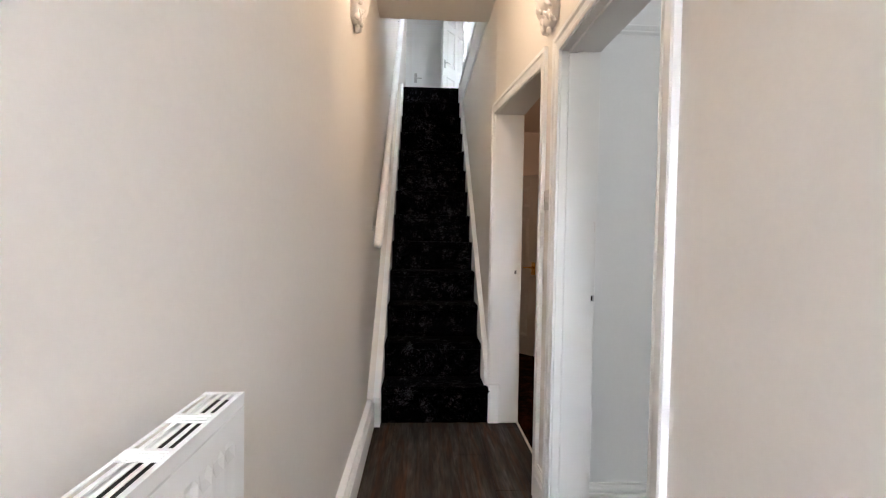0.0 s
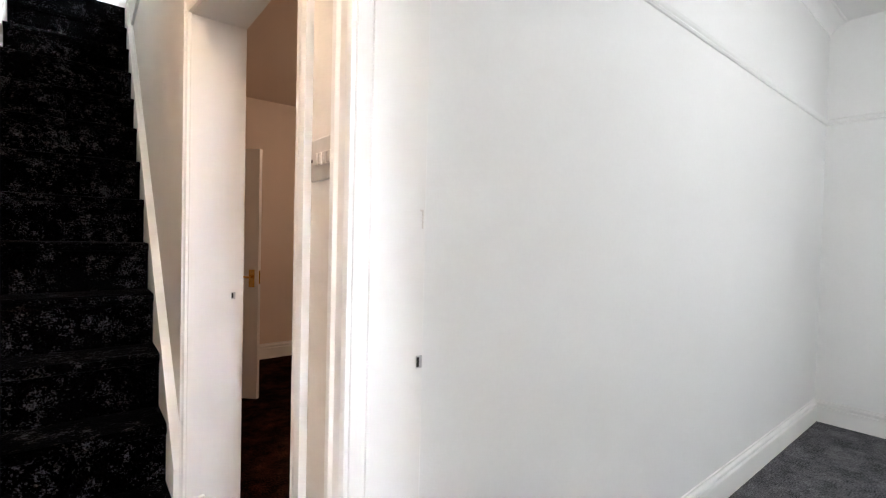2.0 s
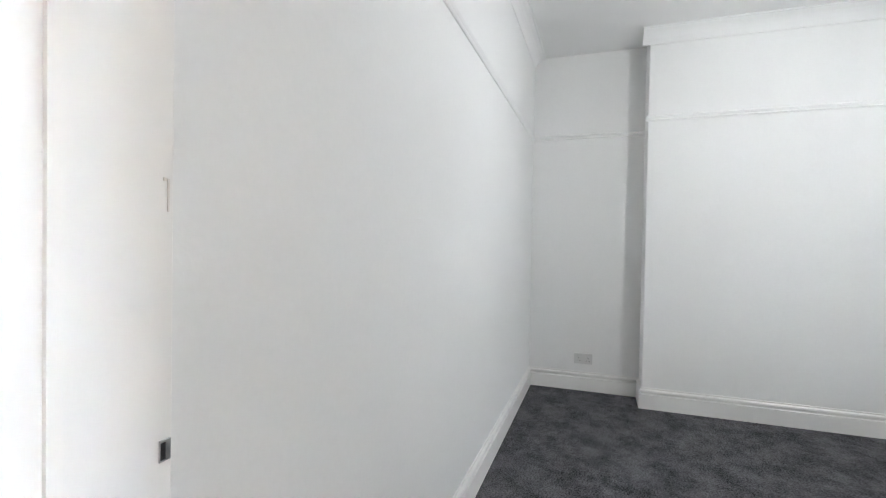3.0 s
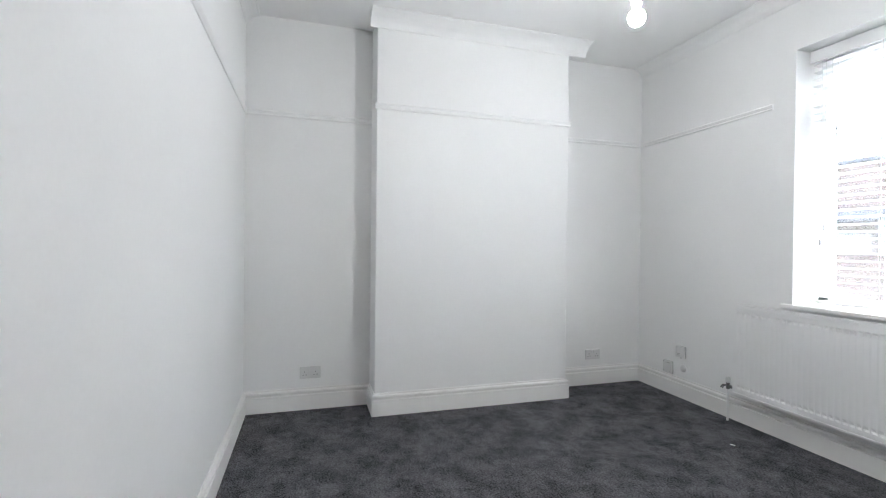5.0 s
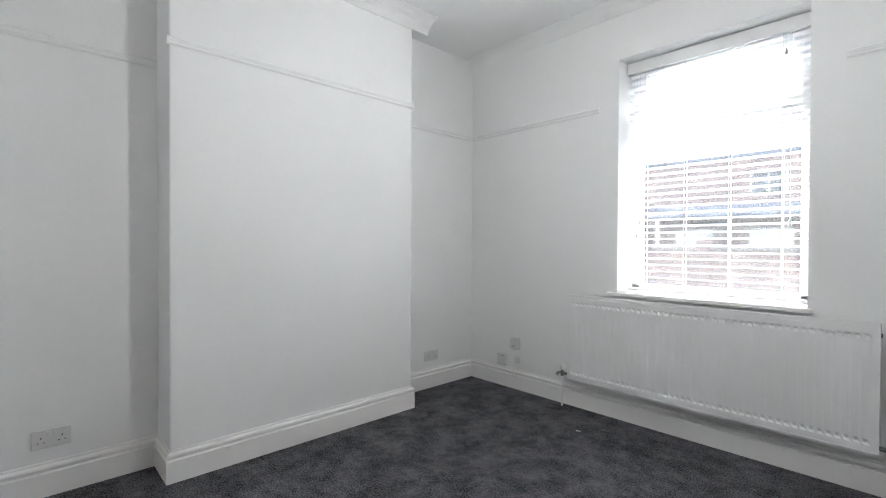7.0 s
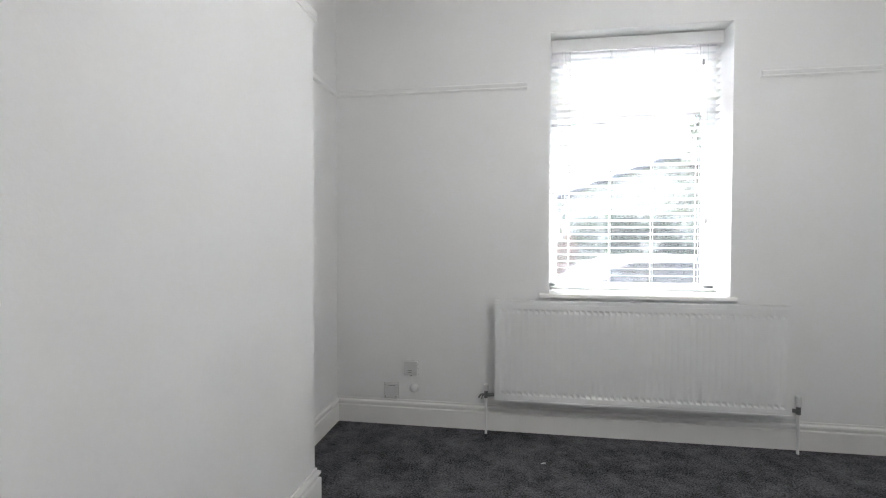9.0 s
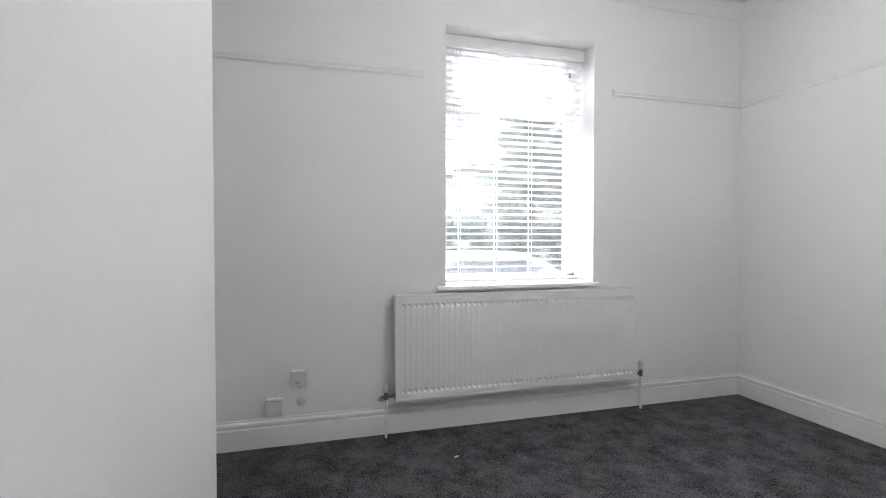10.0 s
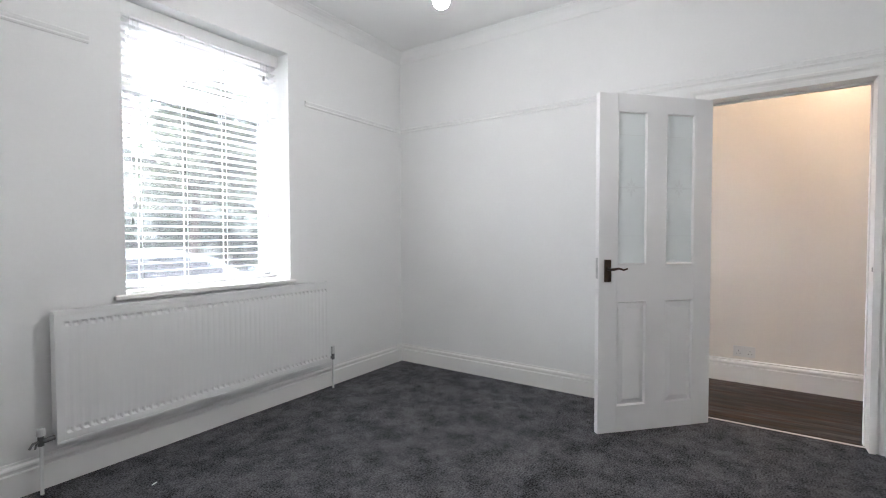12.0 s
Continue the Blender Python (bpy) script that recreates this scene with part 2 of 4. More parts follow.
def run(pts, profile, bm=None):
    """A moulding along a line of (x, y) points, mitred at the corners. Profile: (out, z), out to the left of the way."""
    bm = bm or bmesh.new()
    pts = [Vector(p) for p in pts]
    rings = []
    for i, p in enumerate(pts):
        ns = []
        for a, b in ((i - 1, i), (i, i + 1)):
            if 0 <= a and b < len(pts):
                d = (pts[b] - pts[a]).normalized()
                ns.append(Vector((-d.y, d.x)))
        if len(ns) == 2:
            n = (ns[0] + ns[1]) / (1 + ns[0].dot(ns[1]))
        else:
            n = ns[0]
        rings.append([bm.verts.new((p.x + n.x * o, p.y + n.y * o, z)) for o, z in profile])
    k = len(profile)
    for p, q in zip(rings, rings[1:]):
        for i in range(k):
            bm.faces.new((p[i], q[i], q[(i + 1) % k], p[(i + 1) % k]))
    bm.faces.new(rings[0])
    bm.faces.new(rings[-1][::-1])
    return bm


def loop3(pts, r, sides=8, bm=None):
    """A bent round bar through points."""
    bm = bm or bmesh.new()
    pts = [Vector(p) for p in pts]
    prev = None
    for i, p in enumerate(pts):
        d = (pts[min(i + 1, len(pts) - 1)] - pts[max(i - 1, 0)]).normalized()
        q = d.to_track_quat("Z", "Y")
        rr = r[i] if isinstance(r, (list, tuple)) else r
        ring = [bm.verts.new(p + q @ Vector((rr * math.cos(a), rr * math.sin(a), 0))) for a in (2 * math.pi * k / sides for k in range(sides))]
        if prev:
            best = min(range(sides), key=lambda s: sum((ring[(k + s) % sides].co - prev[k].co).length for k in range(sides)))
            ring = ring[best:] + ring[:best]
            for k in range(sides):
                bm.faces.new((prev[k], prev[(k + 1) % sides], ring[(k + 1) % sides], ring[k]))
        else:
            bm.faces.new(ring[::-1])
        prev = ring
    bm.faces.new(prev)
    return bm


def prism(pts, z0, z1, bm=None):
    """An upright block on a plan of (x, y) points."""
    bm = bm or bmesh.new()
    lo, hi = [[bm.verts.new((x, y, z)) for x, y in pts] for z in (z0, z1)]
    bm.faces.new(lo[::-1])
    bm.faces.new(hi)
    for i in range(len(pts)):
        j = (i + 1) % len(pts)
        bm.faces.new((lo[i], lo[j], hi[j], hi[i]))
    return bm


# ---- plan ----
HL, HR, HS = -0.545, 0.345, 0.255          # hall faces: outer wall, partition, wall beside the stairs
RL, RA, RB = 0.468, 4.095, 3.83            # front room: door wall, alcove wall, chimney breast
YW, YB = -1.485, 1.85                      # window wall and back wall
BR0, BR1 = -0.565, 0.965                   # breast from, to
TOP = 2.82
D1A, D1B, D1T = 0.968, 1.764, 2.0          # front room doorway
D2A, D2B, D2T = 2.045, 2.865, 2.03         # rear room doorway
WX0, WX1, WZ0, WZ1 = 1.705, 2.73, 0.86, 2.448
YR = 5.63                                  # rear room far wall
UP = 3.075                                 # upper floor

# floors
fixed("floor_front_room", boxes(((RL - 0.02, YW, -0.12), (RA, YB, 0))), carpet_grey, "charcoal grey cut-pile carpet with brushed patches", "carpet")
fixed("floor_rear_room", boxes(((0.44, 2.0, -0.12), (RA, YR, 0))), carpet_brown, "dark brown patterned carpet of the rear room", "carpet")
hall_floor = fixed("floor_hall", boxes(((HL, YW, -0.12), (RL - 0.02, 2.95, -0.005))), dark_hole, "dark grey-brown timber plank floor of the hall", "floor")
# ceilings
fixed("ceiling_front_room", boxes(((RL, YW, TOP), (RA, YB, TOP + 0.12))), white_ceiling, "plain white painted ceiling", "ceiling")
fixed("ceiling_hall", boxes(((HL, YW, TOP), (HR + 0.055, 3.3, TOP + 0.25))), cream_wall, "cream painted hall ceiling ending at the stairwell", "ceiling")
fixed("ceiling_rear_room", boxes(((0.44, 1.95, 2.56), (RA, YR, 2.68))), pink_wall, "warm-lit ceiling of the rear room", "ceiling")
fixed("ceiling_landing", boxes(((HL - 0.2, 2.5, 5.5), (3.0, 10.2, 5.6))), white_ceiling, "white ceiling over the upstairs landing", "ceiling")
# walls of the front room
T = 0.3
fixed("wall_window", boxes(((RL, YW - T, -0.4), (WX0, YW, TOP)), ((WX1, YW - T, -0.4), (RA + 0.2, YW, TOP)),
                           ((WX0, YW - T, -0.4), (WX1, YW, WZ0 - 0.02)), ((WX0, YW - T, WZ1), (WX1, YW, TOP))),
      white_wall, "white painted wall around the blinded window", "wall")
fixed("wall_alcove", boxes(((RA, YW, -0.1), (RA + 0.2, YB, TOP))), white_wall, "white painted wall at the back of the alcoves", "wall")
fixed("chimney_breast", boxes(((RB, BR0, 0), (RA, BR1, TOP)), bevel=0.008), white_wall, "plain white chimney breast with no fireplace", "chimney breast")
fixed("wall_back", boxes(((RL + 0.0, YB, -0.1), (RA + 0.2, YB + 0.1, TOP))), white_wall, "white painted wall behind the door", "wall")
mid = 0.40
fixed("wall_door_room_side", boxes(((mid, YW, -0.1), (RL, D1A - 0.03, TOP)), ((mid, D1B + 0.03, -0.1), (RL, YB + 0.1, TOP)),
                                   ((mid, D1A - 0.03, D1T + 0.03), (RL, D1B + 0.03, TOP))),
      white_wall, "white painted wall with the open doorway", "wall")
fixed("wall_partition_hall_side", boxes(((HR, YW, -0.1), (mid, D1A - 0.03, TOP)), ((HR, D1B + 0.03, -0.1), (mid, D2A - 0.03, TOP)),
                                        ((HR, D1A - 0.03, D1T + 0.03), (mid, D1B + 0.03, TOP)) ),
      cream_wall, "cream painted hall wall with two doorways", "wall")
# hall and stairs
fixed("wall_hall", boxes(((HL - 0.2, YW - T, -0.4), (HL, 10.2, 5.5))), cream_wall, "long cream painted wall beside the stairs", "wall")
fixed("wall_stair_side", boxes(((HS, D2B + 0.03, 0), (0.425, 5.75, UP - 0.02)), ((0.40, 1.95, TOP), (0.425, D2A - 0.03, UP - 0.02))),
      cream_wall, "cream painted wall between the stairs and rear room", "wall")
fixed("wall_over_rear_doorway", prism([(HR, D2A - 0.03), (0.425, D2A - 0.03), (0.425, D2B + 0.03), (HS, D2B + 0.03)], D2T + 0.03, UP - 0.02), cream_wall,
      "cream painted wall over the rear doorway", "wall")
fixed("wall_front", boxes(((HL, YW - T, -0.4), (RL, YW, 0)), ((HL, YW - T, 2.55), (RL, YW, TOP)), ((0.38, YW - T, 0), (RL, YW, 2.55))),
      cream_wall, "cream painted wall around the front door", "wall")
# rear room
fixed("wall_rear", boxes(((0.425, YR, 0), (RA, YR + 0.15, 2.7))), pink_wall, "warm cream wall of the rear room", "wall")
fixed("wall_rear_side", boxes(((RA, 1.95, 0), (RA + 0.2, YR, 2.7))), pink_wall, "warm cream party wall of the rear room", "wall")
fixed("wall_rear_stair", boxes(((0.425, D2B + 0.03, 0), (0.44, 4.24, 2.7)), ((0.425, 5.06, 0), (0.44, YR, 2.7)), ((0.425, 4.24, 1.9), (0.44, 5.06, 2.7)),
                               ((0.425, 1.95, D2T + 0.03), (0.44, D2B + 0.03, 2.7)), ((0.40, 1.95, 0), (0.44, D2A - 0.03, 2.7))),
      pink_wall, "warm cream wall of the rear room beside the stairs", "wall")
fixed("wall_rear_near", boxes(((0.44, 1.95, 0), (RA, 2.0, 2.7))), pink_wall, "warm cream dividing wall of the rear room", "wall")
# upstairs
fixed("wall_landing_end", boxes(((HL, 9.0, UP), (3.0, 9.15, 5.5))), white_wall, "white wall at the end of the upstairs landing", "wall")
fixed("wall_landing_side", boxes(((3.0, 2.5, UP), (3.15, 9.15, 5.5))), white_wall, "white wall closing the landing", "wall")
# unseen opening added in this wall to let daylight onto the landing
fixed("wall_landing_front", boxes(((HL, 3.15, TOP + 0.25), (0.9, 3.3, 5.5)), ((2.2, 3.15, TOP + 0.25), (3.0, 3.3, 5.5)), ((0.9, 3.15, TOP + 0.25), (2.2, 3.3, 4.0)), ((0.9, 3.15, 5.1), (2.2, 3.3, 5.5))),
      white_wall, "white wall over the foot of the stairs with an unseen opening added for daylight", "wall")
fixed("floor_landing", boxes(((HL, 5.61, UP - 0.25), (HS, 9.0, UP)), ((HS, 3.3, UP - 0.02), (3.0, 9.0, UP))), carpet_stair, "black carpeted upstairs landing floor", "floor")

# ---- mouldings ----
def skirt(h, t=0.02):
    return [(0, 0), (t, 0), (t, h - 0.050), (t - 0.003, h - 0.047), (t - 0.013, h - 0.046), (t - 0.013, h - 0.037), (t - 0.004, h - 0.034), (t - 0.001, h - 0.027), (t - 0.003, h - 0.018), (t - 0.010, h - 0.013), (t - 0.014, h - 0.011), (t - 0.014, h), (0, h)]


RAIL = [(0, 2.112), (0.007, 2.114), (0.011, 2.121), (0.008, 2.128), (0.012, 2.136), (0.015, 2.146), (0.008, 2.153), (0, 2.156)]
COVE = [(0, TOP), (0, 2.700), (0.006, 2.702), (0.007, 2.710), (0.012, 2.722), (0.022, 2.746), (0.038, 2.770), (0.058, 2.789),
        (0.082, 2.802), (0.088, 2.808), (0.098, 2.807), (0.104, 2.813), (0.104, TOP)]
ARCH = 0.068

fixed("baseboard_front_room", run([(RL, D1A - ARCH), (RL, YW), (RA, YW), (RA, BR0), (RB, BR0), (RB, BR1), (RA, BR1), (RA, YB), (RL, YB), (RL, D1B + ARCH)], skirt(0.158)),
      gloss, "white moulded skirting board round the front room", "skirting board")
fixed("trim_picture_rail", run([(2.871, YW), (RA, YW), (RA, BR0 - 0.002)], RAIL), white_wall, "white painted picture rail stopping short of the window", "picture rail")
fixed("trim_picture_rail_door_wall", run([(RA, BR1 + 0.002), (RA, YB), (RL, YB), (RL, YW), (1.564, YW)], RAIL), white_wall, "white painted picture rail round the door wall", "picture rail")
fixed("trim_picture_rail_breast", run([(RB, BR0 - 0.012), (RB, BR1 + 0.012)], [(o, z + 0.048) for o, z in RAIL]), white_wall, "white painted picture rail across the chimney breast", "picture rail")
fixed("trim_coving", run([(RA, YB), (RL, YB), (RL, YW), (RA, YW)], [(o * 0.9, TOP - (TOP - z) * 0.62) for o, z in COVE]), white_ceiling, "white moulded plaster coving under the ceiling", "coving")
fixed("trim_coving_breast", run([(RB, BR0 - 0.14), (RB, BR1 + 0.05)], [(o * 1.15, TOP - (TOP - z) * 0.78) for o, z in COVE]), white_ceiling, "white moulded coving over the chimney breast, cut ends", "coving")
fixed("baseboard_hall", run([(HL, 2.80), (HL, YW)], skirt(0.178, 0.045)), gloss, "white moulded skirting along the hall wall", "skirting board")
fixed("baseboard_partition", run([(HR, D1B + ARCH), (HR, D2A - ARCH)], skirt(0.178)), gloss, "short white skirting between the two doorways", "skirting board")
fixed("baseboard_partition_front", run([(HR, YW), (HR, D1A - ARCH)], skirt(0.178)), gloss, "white skirting beside the front door", "skirting board")
fixed("baseboard_rear_room", run([(RA, YR), (0.44, YR), (0.44, 5.12)], skirt(0.15)), gloss, "white skirting of the rear room", "skirting board")


def casing(name, x, way, a, b, top, label, thick=1.0):
    """Architrave round a doorway on the face x of a wall; way: +1 or -1, the side it stands out to."""
    bm = bmesh.new()
    prof = [(0.0, 0.0), (0.0, 0.012), (0.012, 0.016), (0.018, 0.013), (0.040, 0.015), (0.048, 0.021), (0.062, 0.022), (ARCH, 0.018), (ARCH, 0.0)]
    a, b, top = a - 0.004, b + 0.004, top + 0.004
    rings = []
    for (y, z), (ny, nz) in (((a, 0), (-1, 0)), ((a, top), (-1, 1)), ((b, top), (1, 1)), ((b, 0), (1, 0))):
        rings.append([bm.verts.new((x + way * out * thick, y + ny * w, z + nz * w)) for w, out in prof])
    for p, q in zip(rings, rings[1:]):
        for i in range(len(prof)):
            k = (i + 1) % len(prof)
            bm.faces.new((p[i], q[i], q[k], p[k]))
    bm.faces.new(rings[0])
    bm.faces.new(rings[-1])
    return fixed(name, bm, gloss, label, "architrave")


def lining(name, x0, x1, a, b, top, stop_x, label):
    t = 0.03
    bm = boxes(((x0, a - t, 0), (x1, a, top)), ((x0, b, 0), (x1, b + t, top)), ((x0, a - t, top), (x1, b + t, top + t)), bevel=0.002)
    for lo, hi in (((stop_x, a, 0), (stop_x + 0.03, a + 0.006, top - 0.011)), ((stop_x, b - 0.006, 0), (stop_x + 0.03, b, top - 0.011)), ((stop_x, a, top - 0.011), (stop_x + 0.03, b, top))):
        box(lo, hi, 0, bm)
    return fixed(name, bm, gloss, label, "door frame")


frame_1 = lining("doorframe_front_room", HR - 0.003, RL + 0.040, D1A, D1B, D1T, HR + 0.03, "white gloss door lining of the front room")
casing("trim_architrave_hall", HR, -1, D1A, D1B, D1T, "white moulded architrave on the hall side")
casing("trim_architrave_room", RL, 1, D1A, D1B, D1T, "white moulded architrave on the room side", 1.65)
frame_2 = fixed("doorframe_rear_room", boxes(((HR - 0.003, D2A - 0.03, 0), (0.443, D2A, D2T)), ((HS - 0.003, D2B, 0), (0.443, D2B + 0.03, D2T)),
                                             bevel=0.002),
                gloss, "white gloss door lining of the rear room", "door frame")
part("door_head", prism([(HR - 0.003, D2A - 0.03), (0.443, D2A - 0.03), (0.443, D2B + 0.03), (HS - 0.003, D2B + 0.03)], D2T, D2T + 0.03), gloss, frame_2)
bm = bmesh.new()
prof = [(0.0, 0.0), (0.0, 0.012), (0.012, 0.016), (0.018, 0.013), (0.040, 0.015), (0.048, 0.021), (ARCH, 0.018), (ARCH, 0.0)]
rings = []
for (x, y, z), (ny, nz) in (((HR, D2A - 0.004, 0), (-1, 0)), ((HR, D2A - 0.004, D2T + 0.004), (-1, 1)), ((HS, D2B + 0.004, D2T + 0.004), (0.55, 1)), ((HS, D2B + 0.004, 0.18), (0.55, 0))):
    rings.append([bm.verts.new((x - out, y + ny * w, z + nz * w)) for w, out in prof])
for p, q in zip(rings, rings[1:]):
    for i in range(len(prof)):
        k = (i + 1) % len(prof)
        bm.faces.new((p[i], q[i], q[k], p[k]))
bm.faces.new(rings[0])
bm.faces.new(rings[-1])
fixed("trim_architrave_rear_doorway", bm, gloss, "white moulded architrave of the rear doorway", "architrave")
fixed("trim_string_foot", boxes(((HS - 0.014, D2B - 0.012, 0), (HS + 0.06, D2B + 0.04, 0.26)), bevel=0.004), gloss, "white block at the foot of the stair string", "trim")
# strike plates let into the linings
for name, x, y, z, ob in (("strike_plate", 0.486, D1B, 0.985, frame_1), ("strike_plate", 0.395, D2B, 1.004, frame_2)):
    keep = part(name, boxes(((x + 0.004, y - 0.0025, z - 0.013), (x + 0.019, y - 0.0002, z + 0.013)), bevel=0.001), steel, ob, "small steel strike plate")
    part("latch_hole", boxes(((x + 0.005, y - 0.0032, z - 0.010), (x + 0.011, y - 0.0022, z + 0.010))), dark_hole, keep)
part("old_latch_mark", boxes(((0.499, D1B - 0.0012, 1.262), (0.5015, D1B - 0.0002, 1.300)), ((0.494, D1B - 0.0012, 1.297), (0.4985, D1B - 0.0002, 1.301))), plaster, frame_1, "filled old latch mark")
# threshold strips
tagged(fixed("threshold_front_room", boxes(((0.425, D1A, -0.002), (0.438, D1B, 0.005)), bevel=0.002), plaster, "pale strip where the carpet meets the hall floor", "threshold"))
tagged(fixed("threshold_rear_room", boxes(((0.432, D2A, -0.002), (0.446, D2B, 0.006)), bevel=0.002), plaster, "pale worn strip at the rear doorway", "threshold"))


# ---- window ----
win = fixed("window_1", boxes(((WX0, -1.70, WZ0 - 0.02), (WX0 + 0.065, -1.63, WZ1)), ((WX1 - 0.065, -1.70, WZ0 - 0.02), (WX1, -1.63, WZ1)),
                              ((WX0, -1.70, WZ1 - 0.065), (WX1, -1.63, WZ1)), ((WX0, -1.70, WZ0 - 0.02), (WX1, -1.63, WZ0 + 0.05)),
                              ((WX0 + 0.065, -1.70, 1.985), (WX1 - 0.065, -1.63, 2.055)), bevel=0.005),
            upvc, "white plastic window with a top-hung upper light", "window")
win.location = (0, -0.075, 0)
x0, x1 = WX0 + 0.06, WX1 - 0.06
part("sash_frame", boxes(((x0, -1.675, 2.05), (x0 + 0.045, -1.615, 2.385)), ((x1 - 0.045, -1.675, 2.05), (x1, -1.615, 2.385)),
                         ((x0 + 0.045, -1.675, 2.05), (x1 - 0.045, -1.615, 2.09)), ((x0 + 0.045, -1.675, 2.345), (x1 - 0.045, -1.615, 2.385)), bevel=0.005), upvc, win)
part("sash_handle", boxes(((2.16, -1.615, 2.062), (2.27, -1.592, 2.078)), bevel=0.005), upvc, win, "white window handle")
for z0, z1 in ((0.905, 1.985), (2.09, 2.345)):
    g = part("pane", boxes(((x0, -1.668, z0), (x1, -1.660, z1))), pane_glass, win, "glass pane tinted dark and hazed to tame outdoor glare")
    g.visible_shadow = False
part("window_sill", boxes(((WX0 + 0.001, -1.63, WZ0 - 0.019), (WX1 - 0.001, YW + 0.076, WZ0))), gloss, win)
part("sill_nosing", boxes(((WX0 - 0.03, YW + 0.0755, WZ0 - 0.021), (WX1 + 0.06, YW + 0.107, WZ0 + 0.002)), bevel=0.005), gloss, win)

blind = thing("venetian_blind", (0, -0.085, 0), "white wooden venetian blind, lowered with open slats", "blind")
part("pelmet", boxes(((WX0 + 0.012, -1.512, 2.365), (WX1 - 0.012, -1.500, 2.44)), bevel=0.003), slat_mat, blind, "white pelmet board")
part("headrail", boxes(((WX0 + 0.02, -1.57, 2.385), (WX1 - 0.02, -1.515, 2.435)), bevel=0.003), slat_mat, blind)
slat_mesh = None
SLATS = 34
for i in range(SLATS):
    z = 0.925 + i * (2.352 - 0.925) / (SLATS - 1)
    if slat_mesh is None:
        slat = part("slat", boxes(((WX0 + 0.018, -0.025, -0.0014), (WX1 - 0.018, 0.025, 0.0014)), bevel=0.001), slat_mat, blind)
        slat_mesh = slat.data
    else:
        slat = new("slat", slat_mesh)
        slat.parent = blind
    slat.matrix_basis = pose(0, -1.542, z, 7.0 + 1.2 * math.sin(i * 2.3), 0, 0.05 * math.sin(i * 1.7))
part("bottom_rail", boxes(((WX0 + 0.018, -1.567, 0.873), (WX1 - 0.018, -1.517, 0.892)), bevel=0.004), slat_mat, blind)
for x in (1.84, 2.10, 2.35, 2.60):
    part("ladder_cord", boxes(((x - 0.002, -1.519, 0.885), (x + 0.002, -1.517, 2.39)), ((x - 0.002, -1.567, 0.885), (x + 0.002, -1.565, 2.39))), cord_mat, blind)
for x, z in ((1.80, 1.33), (2.63, 1.36), (2.65, 1.27), (1.825, 2.28)):
    c = part("pull_cord", rod((x, -1.508, z), (x, -1.508, 2.37), 0.0012, 6), cord_mat, blind)
    part("tassel", turned([(0.002, z), (0.006, z - 0.004), (0.008, z - 0.03), (0.004, z - 0.036)], 10, m=Matrix.Translation((x, -1.508, 0))), tassel_mat, c, "small grey cord tassel")


# ---- radiators ----
def pressed_front(width, height, pitch, depth, margin_x, margin_z):
    """A panel pressed into upright flutes that end short of its top and bottom."""
    bm = bmesh.new()
    n = int((width - 2 * margin_x) / pitch)
    margin_x = (width - n * pitch) / 2
    cols = [(0, 0), (margin_x * 0.8, 0)]
    for i in range(n):
        s = margin_x + i * pitch
        cols += [(s + pitch * 0.04, 0), (s + pitch * 0.34, 1), (s + pitch * 0.66, 1), (s + pitch * 0.96, 0)]
    cols += [(width - margin_x * 0.8, 0), (width, 0)]
    low = [(0, 0, 0), (0.0105, 0, 0), (0.012, 0, 1), (0.0135, 0, 0), (margin_z - 0.011, 0, 0), (margin_z, 1, 0), (margin_z + 0.005, 0.9, 0), (margin_z + 0.018, 0.22, 0)]
    rows = low + [(height - z, fz, g) for z, fz, g in reversed(low)]
    grid = [[bm.verts.new((x, depth * fx * fz - 0.002 * g, z)) for x, fx in cols] for z, fz, g in rows]
    for a, b in zip(grid, grid[1:]):
        for i in range(len(cols) - 1):
            bm.faces.new((a[i], a[i + 1], b[i + 1], b[i]))
    # rolled edges: back to the panel's seam
    rim = [grid[0][0], grid[0][-1], grid[-1][-1], grid[-1][0]]
    back = [bm.verts.new((v.co.x, -0.012, v.co.z)) for v in rim]
    for row, (p, q) in ((grid[0], (0, 1)), (grid[-1], (3, 2))):
        bm.faces.new([*row, back[q], back[p]])
    bm.faces.new([r[0] for r in grid] + [back[3], back[0]])
    bm.faces.new([r[-1] for r in grid] + [back[2], back[1]])
    bm.faces.new(back)
    return bm


